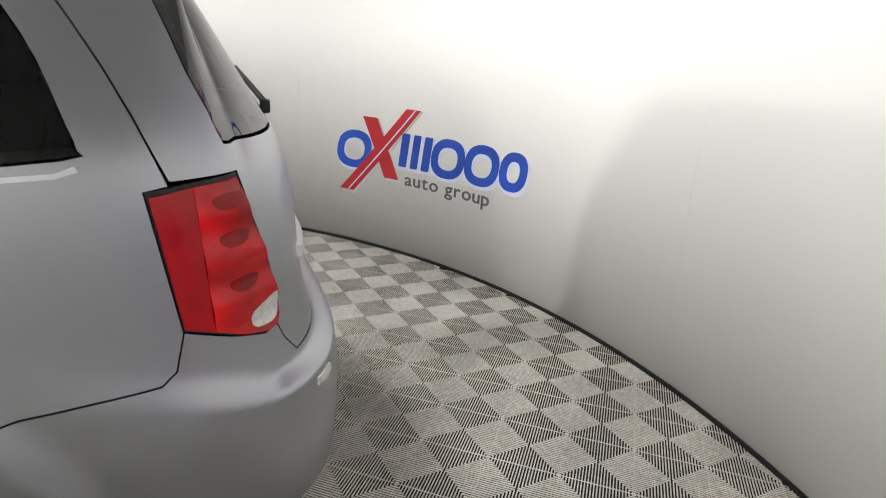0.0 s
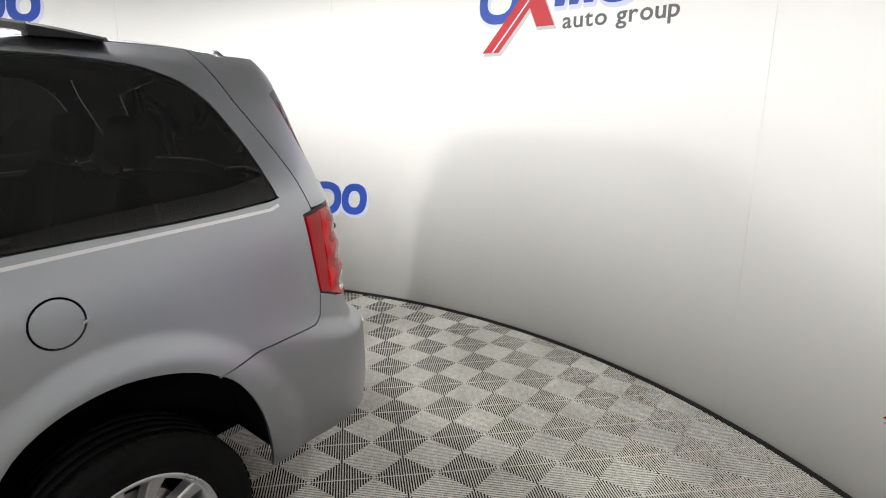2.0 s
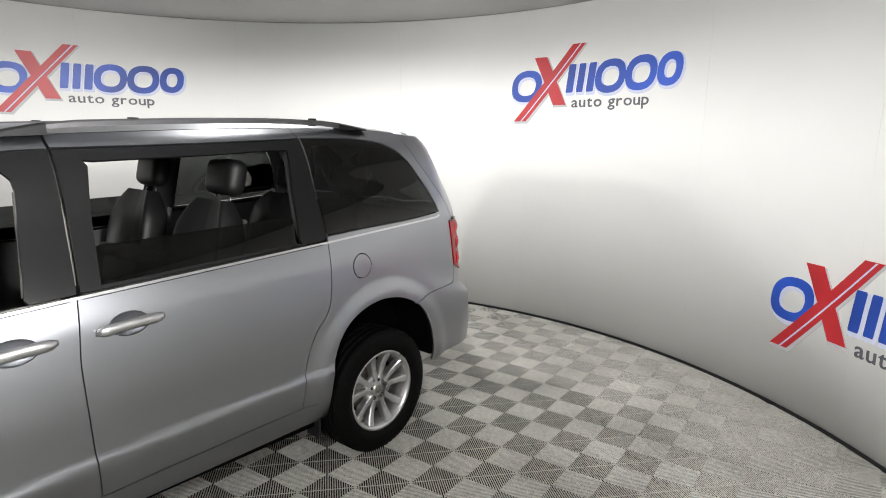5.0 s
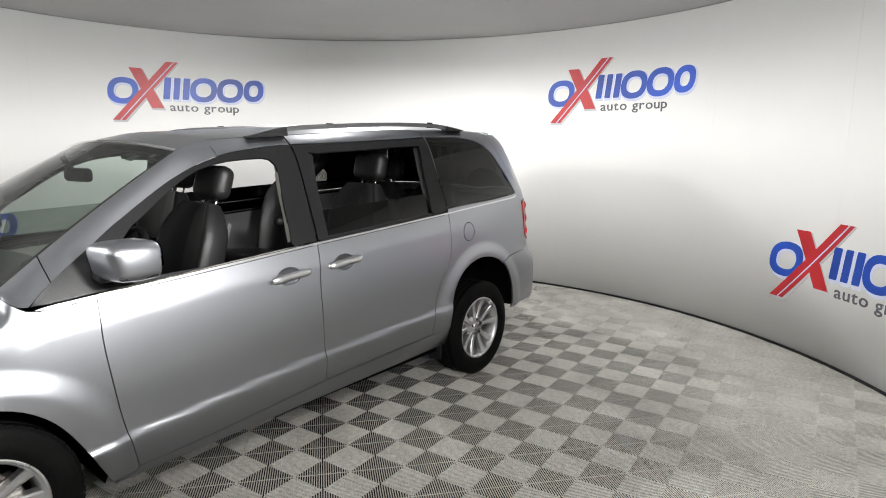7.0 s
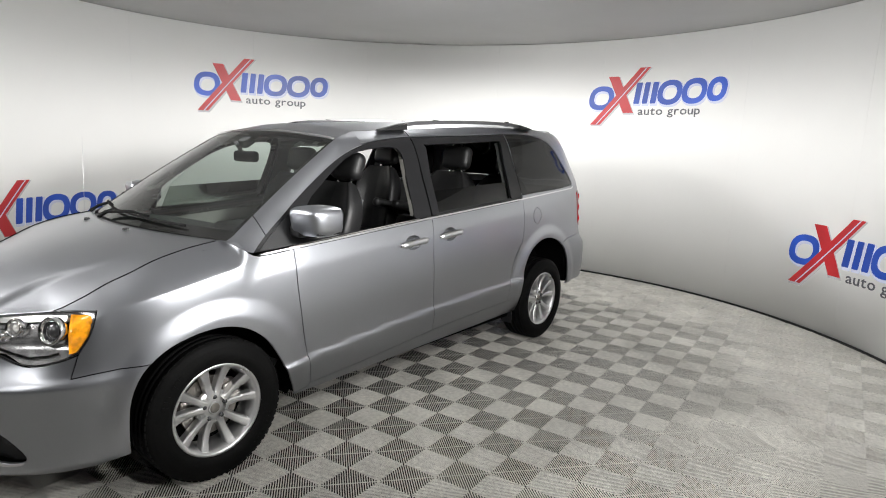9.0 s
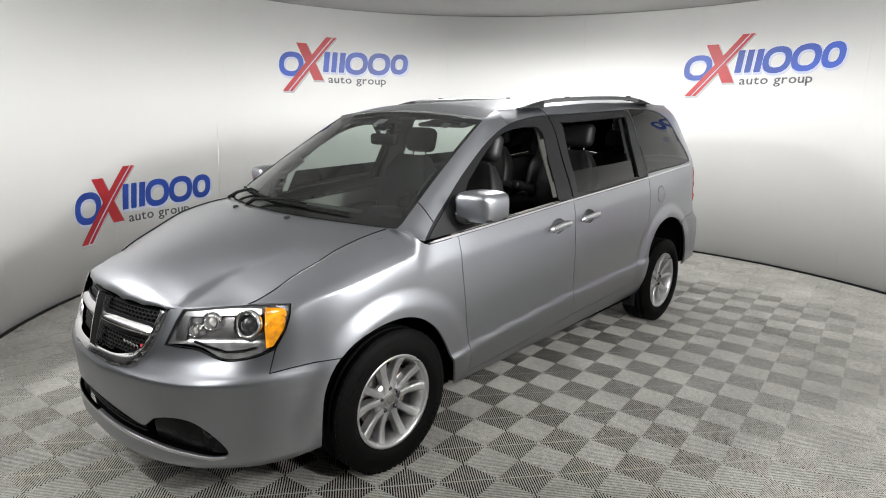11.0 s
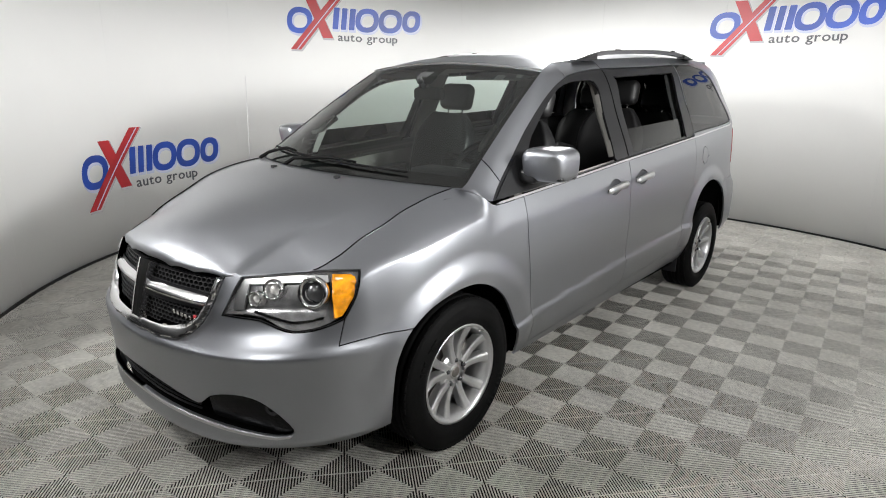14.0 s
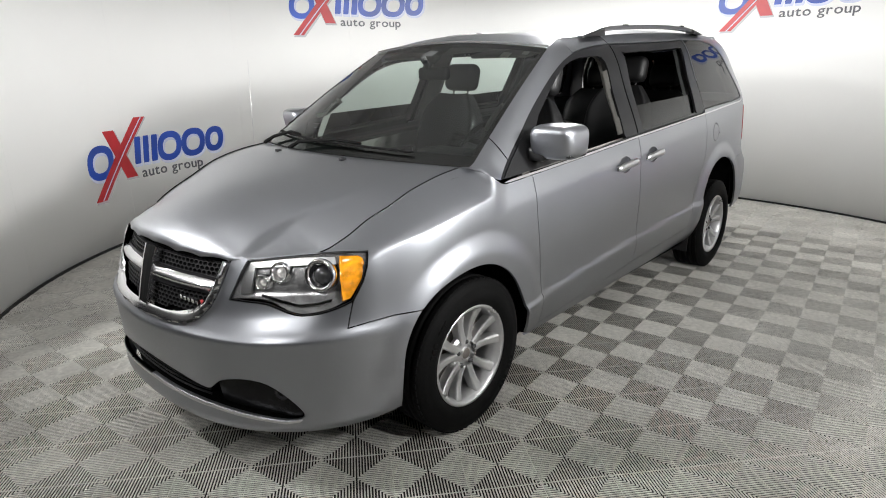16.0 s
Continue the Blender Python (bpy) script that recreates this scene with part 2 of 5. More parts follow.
# sheet under the tiles, coloured near-black for the shade in the rib gaps
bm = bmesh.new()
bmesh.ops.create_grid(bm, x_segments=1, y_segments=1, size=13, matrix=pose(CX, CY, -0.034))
tagged(part("ground", bm, void_black), "near-black sheet standing for the shaded void under the floor tiles", "floor", kind="structure")
# unseen walls, added to shape bounce light and the van's reflections
for name, x0, x1, y0, y1, mat, lab in (("wall_east", 9.5, 9.6, -9.8, 8.5, unseen_mid, "plain grey unseen wall added ahead of the van for its reflections"), ("wall_north", -12.0, 1.0, 5.3, 5.4, bounce_pale, "plain pale unseen wall added across from the booth to bounce light"), ("wall_north_far", 1.0, 9.5, 8.4, 8.5, unseen_dark, "plain dark unseen wall added around the booth"), ("wall_return", 0.9, 1.0, 5.4, 8.4, unseen_dark, "plain dark unseen wall added around the booth"), ("wall_south", -12.0, 9.5, -9.8, -9.7, unseen_dark, "plain dark unseen wall added around the booth"), ("wall_west", -12.1, -12.0, -9.8, 5.4, unseen_dark, "plain dark unseen wall added around the booth")):
    bm = bmesh.new()
    box(bm, x0, x1, y0, y1, -0.034, TOP + 0.02)
    tagged(part(name, bm, mat), lab, "wall", kind="structure")

# ---- van body surface: plan contour, unrolled as q, with section offsets ----
HALF = 0.95
REAR = -3.35


def superarc(a, b, n, count=400):
    """Quarter of a superellipse from (0, b) to (a, 0)."""
    th = np.linspace(0, math.pi / 2, count)
    return a * np.sin(th) ** (2 / n), b * np.cos(th) ** (2 / n)


fx, fy = superarc(0.985, HALF, 2.5)
rx, ry = superarc(0.87, HALF, 3.6)
fs = np.concatenate([[0], np.cumsum(np.hypot(np.diff(fx), np.diff(fy)))])
rs = np.concatenate([[0], np.cumsum(np.hypot(np.diff(rx), np.diff(ry)))])
QF, QR = float(fs[-1]), float(REAR - rs[-1])


def contour(q):
    """Place on the plan contour at the unrolled length q; q is x along the flank."""
    q = np.asarray(q, float)
    x = np.where(q > 0, np.interp(q, fs, fx), np.where(q < REAR, REAR - np.interp(REAR - q, rs, rx), q))
    y = np.where(q > 0, np.interp(q, fs, fy), np.where(q < REAR, np.interp(REAR - q, rs, ry), HALF))
    return x, y


def pchip_slopes(xs, ys):
    h, d = np.diff(xs, axis=0), np.diff(ys, axis=0) / np.diff(xs, axis=0)
    m = np.zeros_like(ys)
    same = d[:-1] * d[1:] > 0
    w1, w2 = 2 * h[1:] + h[:-1], h[1:] + 2 * h[:-1]
    with np.errstate(divide="ignore", invalid="ignore"):
        m[1:-1] = np.where(same, (w1 + w2) / (w1 / d[:-1] + w2 / d[1:]), 0)
    m[0], m[-1] = d[0], d[-1]
    return m


def pchip(xs, ys, x):
    """Monotone cubic through the knots of axis 0; xs and ys may hold one column a point."""
    m = pchip_slopes(xs, ys)
    if xs.ndim == 1:
        i = np.clip(np.searchsorted(xs, x) - 1, 0, len(xs) - 2)
        x0, x1, y0, y1, m0, m1 = xs[i], xs[i + 1], ys[i], ys[i + 1], m[i], m[i + 1]
    else:
        i = np.clip((x[None] >= xs).sum(0) - 1, 0, len(xs) - 2)
        k = np.arange(len(x))
        x0, x1, y0, y1, m0, m1 = xs[i, k], xs[i + 1, k], ys[i, k], ys[i + 1, k], m[i, k], m[i + 1, k]
    h = x1 - x0
    t = np.clip((x - x0) / h, -1.0, 2.0)
    inside = (2 * t**3 - 3 * t**2 + 1) * y0 + (t**3 - 2 * t**2 + t) * h * m0 + (3 * t**2 - 2 * t**3) * y1 + (t**3 - t**2) * h * m1
    return np.where(t < 0, y0 + m0 * (x - x0), np.where(t > 1, y1 + m1 * (x - x1), inside))


# one row a column: q, heights of eleven section knots, offsets of these knots from the contour
COLUMNS = [
    (QR, (.25, .36, .47, .56, .66, .75, .80, 1.25, 1.48, 1.72, 1.78), (-.09, -.03, -.005, 0, -.004, -.012, -.09, -.165, -.285, -.44, -.50)),
    (-4.05, (.25, .36, .47, .56, .66, .75, .80, 1.25, 1.50, 1.73, 1.79), (-.09, -.035, -.012, -.006, -.008, -.016, -.065, -.130, -.255, -.40, -.46)),
    (-3.90, (.25, .36, .47, .57, .67, .77, .85, 1.26, 1.51, 1.735, 1.795), (-.09, -.04, -.012, -.006, -.006, -.014, -.055, -.10, -.20, -.325, -.395)),
    (-3.72, (.25, .36, .48, .58, .68, .80, .90, 1.29, 1.53, 1.74, 1.80), (-.10, -.05, -.022, -.015, -.015, -.022, -.045, -.080, -.185, -.305, -.38)),
    (-3.10, (.25, .36, .50, .60, .72, .90, 1.05, 1.265, 1.52, 1.75, 1.81), (-.14, -.07, -.03, -.03, -.03, -.03, -.035, -.068, -.17, -.28, -.37)),
    (-2.60, (.24, .34, .47, .572, .61, .86, 1.10, 1.235, 1.50, 1.735, 1.80), (-.115, -.055, -.018, -.004, -.016, -.010, -.024, -.058, -.165, -.275, -.37)),
    (-1.56, (.22, .32, .44, .54, .575, .82, 1.05, 1.172, 1.43, 1.67, 1.745), (-.11, -.05, -.010, .006, -.003, .008, -.006, -.04, -.155, -.265, -.36)),
    (-0.60, (.20, .30, .40, .478, .51, .75, .98, 1.095, 1.36, 1.60, 1.68), (-.11, -.05, -.010, .006, -.003, .008, -.006, -.04, -.155, -.265, -.36)),
    (-0.28, (.20, .28, .38, .455, .49, .72, .96, 1.08, 1.34, 1.58, 1.66), (-.11, -.05, -.008, .008, -.002, .005, -.010, -.05, -.16, -.27, -.36)),
    (-0.14, (.19, .265, .36, .44, .49, .70, .90, 1.037, 1.055, 1.105, 1.152), (-.14, -.07, -.009, .006, 0, .005, -.004, -.022, -.036, -.106, -.19)),
    (0.0, (.18, .25, .34, .43, .49, .69, .88, 1.009, 1.027, 1.080, 1.135), (-.12, -.06, -.01, .004, .002, .005, -.004, -.022, -.036, -.104, -.193)),
    (0.22, (.15, .22, .30, .40, .50, .66, .81, .964, .982, 1.036, 1.088), (-.08, -.04, -.01, .002, .002, .002, -.006, -.026, -.040, -.104, -.186)),
    (0.47, (.20, .235, .285, .38, .56, .61, .67, .895, .922, .962, 1.0), (-.07, -.03, -.005, .002, .004, .006, -.010, -.052, -.068, -.112, -.172)),
    (0.80, (.205, .232, .272, .36, .572, .612, .65, .71, .80, .90, .94), (-.07, -.024, .004, .000, .008, .012, -.014, -.052, -.082, -.13, -.16)),
    (1.15, (.205, .230, .268, .34, .562, .602, .638, .69, .78, .89, .94), (-.06, -.018, .006, .002, .012, .016, -.006, -.032, -.06, -.10, -.13)),
    (QF, (.205, .230, .265, .33, .550, .590, .618, .66, .75, .88, .93), (-.055, -.014, .006, .002, .012, .016, -.002, -.013, -.035, -.075, -.10)),
]
COL_Q = np.array([c[0] for c in COLUMNS])
COL_Z = np.array([c[1] for c in COLUMNS], float)
COL_D = np.array([c[2] for c in COLUMNS], float)
ARCHES = ((-0.02, 0.36, 0.415, 0.021, 0.105), (-3.105, 0.44, 0.435, 0.024, 0.105))


def offset(q, z):
    zk = np.stack([pchip(COL_Q, COL_Z[:, k], q) for k in range(11)])
    dk = np.stack([pchip(COL_Q, COL_D[:, k], q) for k in range(11)])
    d = pchip(zk, dk, z)
    for cx, cz, r, proud, wide in ARCHES:
        gap = np.hypot(q - cx, z - cz) - r
        k = np.clip((wide + 0.03 - gap) / wide, 0, 1)
        d = d + proud * k * k * (3 - 2 * k) * np.clip((z - 0.25) / 0.2, 0, 1)
    return d


def skin(q, z, out=0.0):
    """Places on the near flank's skin; out moves them off it."""
    q, z = np.atleast_1d(np.asarray(q, float)), np.atleast_1d(np.asarray(z, float))
    x, y = contour(q)
    (xa, ya), (xb, yb) = contour(np.minimum(q + 0.004, QF)), contour(np.maximum(q - 0.004, QR))
    tx, ty = xa - xb, ya - yb
    n = np.hypot(tx, ty)
    d = offset(q, z) + out
    return np.stack([x - d * ty / n, y + d * tx / n, z], -1)


def skin_normal(q, z):
    e = 0.003
    q = np.clip(q, QR + e, QF - e)
    a = skin(q + e, z) - skin(q - e, z)
    b = skin(q, z + e) - skin(q, z - e)
    n = np.cross(b, a)
    return n / np.maximum(np.linalg.norm(n, axis=-1, keepdims=True), 1e-9)


# ---- panels cut from the van's skin ----
def in_poly(p, poly):
    x, y = p
    hit = False
    for (x0, y0), (x1, y1) in zip(poly, poly[1:] + poly[:1]):
        if (y0 > y) != (y1 > y) and x < x0 + (y - y0) * (x1 - x0) / (y1 - y0):
            hit = not hit
    return hit


def inset(poly, d):
    """The outline moved inwards by d."""
    area = sum(x0 * y1 - x1 * y0 for (x0, y0), (x1, y1) in zip(poly, poly[1:] + poly[:1]))
    sgn = 1 if area > 0 else -1
    n, out = len(poly), []
    for i in range(n):
        a, b, c = Vector(poly[i - 1]), Vector(poly[i]), Vector(poly[(i + 1) % n])
        e0, e1 = (b - a).normalized(), (c - b).normalized()
        n0, n1 = sgn * Vector((-e0.y, e0.x)), sgn * Vector((-e1.y, e1.x))
        k = n0 + n1
        k = k / max(k.length_squared / 2, 0.35)
        out.append((b.x + d * k.x, b.y + d * k.y))
    return out


def clip_pieces(poly, holes, dq, dz):
    """Convex pieces of a grid that lie inside the outline and outside its holes."""
    edges = [e for pl in [poly] + holes for e in zip(pl, pl[1:] + pl[:1])]
    qs, zs = [p[0] for p in poly], [p[1] for p in poly]
    res = []
    for i in range(math.floor(min(qs) / dq), math.ceil(max(qs) / dq)):
        q0, q1 = i * dq, (i + 1) * dq
        col = [e for e in edges if max(e[0][0], e[1][0]) >= q0 and min(e[0][0], e[1][0]) <= q1]
        for j in range(math.floor(min(zs) / dz), math.ceil(max(zs) / dz)):
            z0, z1 = j * dz, (j + 1) * dz
            pieces = [[(q0, z0), (q1, z0), (q1, z1), (q0, z1)]]
            for (ax, ay), (bx, by) in col:
                if max(ay, by) < z0 or min(ay, by) > z1:
                    continue
                ln = math.hypot(bx - ax, by - ay)
                if ln < 1e-9:
                    continue
                nx, ny = -(by - ay) / ln, (bx - ax) / ln
                nxt = []
                for pc in pieces:
                    s = [nx * (x - ax) + ny * (y - ay) for x, y in pc]
                    if min(s) > -1e-6 or max(s) < 1e-6:
                        nxt.append(pc)
                        continue
                    left, right = [], []
                    for k in range(len(pc)):
                        m = (k + 1) % len(pc)
                        if s[k] >= 0:
                            left.append(pc[k])
                        if s[k] <= 0:
                            right.append(pc[k])
                        if s[k] * s[m] < 0:
                            t = s[k] / (s[k] - s[m])
                            c = (pc[k][0] + t * (pc[m][0] - pc[k][0]), pc[k][1] + t * (pc[m][1] - pc[k][1]))
                            left.append(c), right.append(c)
                    nxt += [pc2 for pc2 in (left, right) if len(pc2) > 2]
                pieces = nxt
            for pc in pieces:
                c = (sum(p[0] for p in pc) / len(pc), sum(p[1] for p in pc) / len(pc))
                if in_poly(c, poly) and not any(in_poly(c, h) for h in holes):
                    res.append(pc)
    return res


def panel_mesh(name, poly, holes=(), out=0.0, depth=0.014, dq=0.05, dz=0.025, sides=(1,), gap=0.0022):
    """A sheet of the skin inside an outline, with a turned-in rim; sides: 1 near flank, -1 far flank."""
    def shrunk(pl, d):
        """Inset, but for points on the van's middle line."""
        return [(a[0], b[1]) if min(abs(a[0] - QF), abs(a[0] - QR)) < 1e-6 else b for a, b in zip(pl, inset(pl, d))]

    poly = shrunk(poly, gap) if gap else list(poly)
    holes = [shrunk(h, -gap) if gap else list(h) for h in holes]
    pieces = clip_pieces(poly, holes, dq, dz)
    index, pts, faces = {}, [], []
    for pc in pieces:
        f = []
        for q, z in pc:
            key = (round(q, 5), round(z, 5))
            if key not in index:
                index[key] = len(pts)
                pts.append((min(max(q, QR), QF), z))
            if not f or f[-1] != index[key]:
                f.append(index[key])
        if f[0] == f[-1]:
            f.pop()
        if len(f) > 2:
            faces.append(f)
    arr = np.array(pts)
    pos, nor = skin(arr[:, 0], arr[:, 1], out(arr[:, 0], arr[:, 1]) if callable(out) else out), skin_normal(arr[:, 0], arr[:, 1])
    if callable(out):
        e = 0.003
        def at(q, z):
            return skin(np.clip(q, QR, QF), z, out(q, z))
        nor = np.cross(at(arr[:, 0], arr[:, 1] + e) - at(arr[:, 0], arr[:, 1] - e), at(arr[:, 0] + e, arr[:, 1]) - at(arr[:, 0] - e, arr[:, 1]))
        nor = nor / np.linalg.norm(nor, axis=1, keepdims=True)
    count = {}
    for f in faces:
        for a, b in zip(f, f[1:] + f[:1]):
            count[(min(a, b), max(a, b))] = count.get((min(a, b), max(a, b)), 0) + 1
    V, N, F = [], [], []
    for side in sides:
        k, s = len(V), np.array([1, side, 1])
        V += (pos * s).tolist()
        N += (nor * s).tolist()
        F += [[i + k for i in (f[::-1] if side > 0 else f)] for f in faces]
        for (a, b), c in count.items():
            if c > 1:
                continue
            if (abs(pts[a][0] - QF) < 1e-3 and abs(pts[b][0] - QF) < 1e-3) or (abs(pts[a][0] - QR) < 1e-3 and abs(pts[b][0] - QR) < 1e-3):
                continue
            k = len(V)
            quad = [pos[a], pos[b], pos[b] - depth * nor[b], pos[a] - depth * nor[a]]
            fn = np.cross(quad[1] - quad[0], quad[3] - quad[0])
            ln = np.linalg.norm(fn)
            if ln < 1e-12:
                continue
            V += [(q * s).tolist() for q in quad]
            N += [(fn / ln * s).tolist()] * 4
            F.append([k, k + 1, k + 2, k + 3])
    me = bpy.data.meshes.new(name)
    me.from_pydata(V, [], F)
    me.polygons.foreach_set("use_smooth", [True] * len(me.polygons))
    me.normals_split_custom_set_from_vertices(N)
    return me


def panel(name, poly, mat, parent, holes=(), label="", **k):
    """The same panel on both flanks, as two parts; or one part over both where it wraps round the end."""
    if k.pop("wrap", False):
        return part(name, panel_mesh(name, poly, holes, sides=(1, -1), **k), mat, parent, label)
    near = part(name, panel_mesh(name, poly, holes, sides=(1,), **k), mat, parent, label)
    part(name, panel_mesh(name, poly, holes, sides=(-1,), **k), mat, parent, label)
    return near


van = thing("minivan", "silver grey minivan with lowered side windows on ribbed tiles", "minivan")

BELT_X = (-3.69, -2.75, -1.56, -0.77, -0.45, -0.24)
BELT_Z = (1.302, 1.241, 1.173, 1.116, 1.095, 1.079)


def belt(x):
    return float(np.interp(x, BELT_X, BELT_Z))


def belt_run(x0, x1, up, n=8):
    return [(x0 + (x1 - x0) * i / n, belt(x0 + (x1 - x0) * i / n) + up) for i in range(n + 1)]


def soft(points, n=3):
    """A smooth open run through points."""
    p = [points[0]] + list(points) + [points[-1]]
    out = []
    for i in range(1, len(p) - 2):
        for k in range(n):
            t = k / n
            out.append(tuple(0.5 * (2 * b + (c - a) * t + (2 * a - 5 * b + 4 * c - d) * t * t + (3 * b - a - 3 * c + d) * t**3) for a, b, c, d in zip(p[i - 1], p[i], p[i + 1], p[i + 2])))
    return out + [points[-1]]


DOOR_FRONT = soft([(-.572, .312), (-.520, .50), (-.487, .68), (-.462, .88), (-.460, 1.0), (-.467, 1.088)])
DOOR_MID = soft([(-1.598, .392), (-1.580, .60), (-1.560, .88), (-1.562, 1.0), (-1.578, 1.172)])
DOOR_REAR = soft([(-2.532, .425), (-2.540, .56), (-2.562, .68), (-2.615, .80), (-2.690, .885), (-2.720, .98), (-2.728, 1.10), (-2.735, 1.240)])
ARCH_FRONT = soft([(.405, .27), (.408, .40), (.395, .53), (.345, .64), (.255, .717), (.15, .758), (.04, .775), (-.06, .766), (-.16, .728), (-.255, .65), (-.335, .53), (-.40, .40), (-.465, .285)])
ARCH_REAR = soft([(-2.70, .42), (-2.705, .55), (-2.735, .68), (-2.80, .785), (-2.90, .850), (-3.03, .884), (-3.15, .882), (-3.27, .852), (-3.38, .79), (-3.45, .695), (-3.49, .58), (-3.512, .41)])
BUMPER_SEAM = [(.612, .650), (.53, .660), (.43, .668), (.318, .672)]
LAMP_LOW = soft([(.583, .742), (.64, .722), (.71, .706), (.785, .700), (.845, .712), (.92, .738), (1.0, .745), (1.078, .750)], 2)
LAMP_IN = [(1.060, .79), (1.035, .85), (1.012, .893)]
LAMP_TOP = soft([(1.012, .893), (.86, .903), (.70, .911), (.56, .915), (.502, .915)], 2)
GRILLE_EDGE = soft([(1.090, .885), (1.118, .80), (1.152, .73), (1.205, .672), (1.27, .645), (1.36, .634), (1.47, .628), (QF, .625)])
TAIL = [(-3.745, 1.258), (-3.85, 1.270), (-3.985, 1.278), (-4.022, 1.18), (-4.070, 1.08), (-4.105, .975), (-4.103, .925), (-4.085, .905), (-4.03, .897), (-3.92, .925), (-3.80, .965)]
GLASS_REAR_SIDE = soft([(-2.742, 1.268), (-3.0, 1.283), (-3.3, 1.296), (-3.612, 1.322), (-3.636, 1.338), (-3.622, 1.38), (-3.580, 1.49), (-3.535, 1.568), (-3.490, 1.632), (-3.42, 1.692), (-3.35, 1.722), (-3.28, 1.740), (-3.1, 1.757), (-2.9, 1.756), (-2.748, 1.752)], 2)


def knot_top(q):
    return float(pchip(COL_Q, COL_Z[:, 10], np.array([q]))[0])


FRAME_TOP = soft([(-.225, 1.088), (-.335, 1.178), (-.445, 1.256), (-.60, 1.362), (-.80, 1.487), (-.915, 1.549), (-1.05, 1.606), (-1.20, 1.648), (-1.38, 1.675), (-1.51, 1.688), (-1.604, 1.693)])

# shut line between wing and hood: along the skin's upper edge, then over the lamp
EDGE_Q = np.array([-.14, 0.0, .11, .22, .34, .47, .585, .70, .78, .86, .94, 1.012])
EDGE_Z = np.array([knot_top(-.14), knot_top(0), knot_top(.11), knot_top(.22), knot_top(.34), 1.0, .953, .914, .907, .903, .898, .893]) - .001
WING_Q = sorted([-.14 + .725 * k / 28 for k in range(29)] + [.585 + .427 * k / 20 for k in range(1, 21)])
WING_QZ = [(q, float(pchip(EDGE_Q, EDGE_Z, np.array([q]))[0])) for q in WING_Q]

# painted side panels
def handle_cup(xm, zm):
    return [(xm + .072 * math.cos(a * math.pi / 12), zm + .044 * math.sin(a * math.pi / 12)) for a in range(24)]


belt_low = -0.009
panel("front_fender", [(-.467, belt(-.467) + belt_low)] + [(-.36, 1.078), (-.262, 1.073), (-.225, 1.083), (-.200, 1.098)] + [p for p in WING_QZ if p[0] < .70] + [(.70, .913), (.60, .9145), (.502, .915), (.515, .865), (.535, .815), (.583, .742)] + BUMPER_SEAM + [p for p in ARCH_FRONT if p[1] < .672 and p[0] > 0][-1:] + [p for p in ARCH_FRONT if p[1] > .672 or p[0] < 0] + [(-.50, .283), (-.560, .290)] + DOOR_FRONT, paint, van, label="silver painted front wing with flared arch", dz=.01, dq=.02)
panel("front_door", DOOR_FRONT + [p for p in belt_run(-.50, -1.55, belt_low, 8)] + DOOR_MID[::-1] + [(-1.3, .366), (-1.0, .338), (-.75, .322)], paint, van, [handle_cup(-1.365, 1.031)], label="silver painted front door skin", dz=.02)
panel("sliding_door", DOOR_MID + [p for p in belt_run(-1.60, -2.70, belt_low, 8)] + DOOR_REAR[::-1] + [(-2.3, .420), (-2.0, .410), (-1.8, .402)], paint, van, [handle_cup(-1.737, 1.0515)], label="silver painted sliding door skin", dz=.02)
panel("sill", [(-.475, .262), (-.50, .283), (-.560, .290), (-.572, .312), (-.75, .322), (-1.0, .338), (-1.3, .366), (-1.598, .392), (-1.8, .402), (-2.0, .410), (-2.3, .420), (-2.532, .425), (-2.70, .430), (-2.72, .300), (-2.0, .285), (-1.3, .272)], paint, van, label="silver sill under the doors")
panel("rear_quarter", DOOR_REAR + [(-2.742, 1.35), (-2.738, 1.60), (-2.735, knot_top(-2.735)), (-3.0, knot_top(-3.0)), (-3.3, knot_top(-3.3)), (-3.50, knot_top(-3.50)), (-3.525, 1.755), (-3.555, 1.70), (-3.586, 1.640), (-3.644, 1.557), (-3.695, 1.478), (-3.738, 1.398), (-3.767, 1.334), (-3.796, 1.266), (-3.745, 1.258), (-3.80, .965), (-3.778, .885), (-3.745, .862), (-3.62, .856), (-3.50, .846), (-3.40, .826), (-3.345, .812)] + [p for p in ARCH_REAR[::-1] if p[0] > -3.345] + [(-2.62, .425)],
      paint, van, [GLASS_REAR_SIDE, [(-2.945 + .066 * math.cos(a * math.pi / 12), 1.091 + .066 * math.sin(a * math.pi / 12)) for a in range(24)]], "silver rear quarter with flared arch", dz=.015, dq=.03)
panel("cant_rail_front", [p for p in FRAME_TOP if p[0] < -1.142] + [(-1.608, knot_top(-1.608)), (-1.4, knot_top(-1.4)), (-1.15, knot_top(-1.15))], paint, van)
panel("cant_rail", [(-1.612, 1.697), (-1.9, 1.708), (-2.2, 1.722), (-2.5, 1.737), (-2.735, 1.752), (-2.735, knot_top(-2.735)), (-2.2, knot_top(-2.2)), (-1.612, knot_top(-1.612))], paint, van)

# bumpers and tailgate wrap round the ends
LOW_GRILLE = soft([(QF, .432), (1.45, .430), (1.32, .418), (1.21, .398), (1.165, .400), (1.12, .438), (1.05, .458), (.977, .460), (.92, .444), (.87, .409), (.825, .365), (.795, .325), (.805, .306), (.86, .301), (.985, .316), (1.15, .334), (1.35, .342), (QF, .344)], 2)
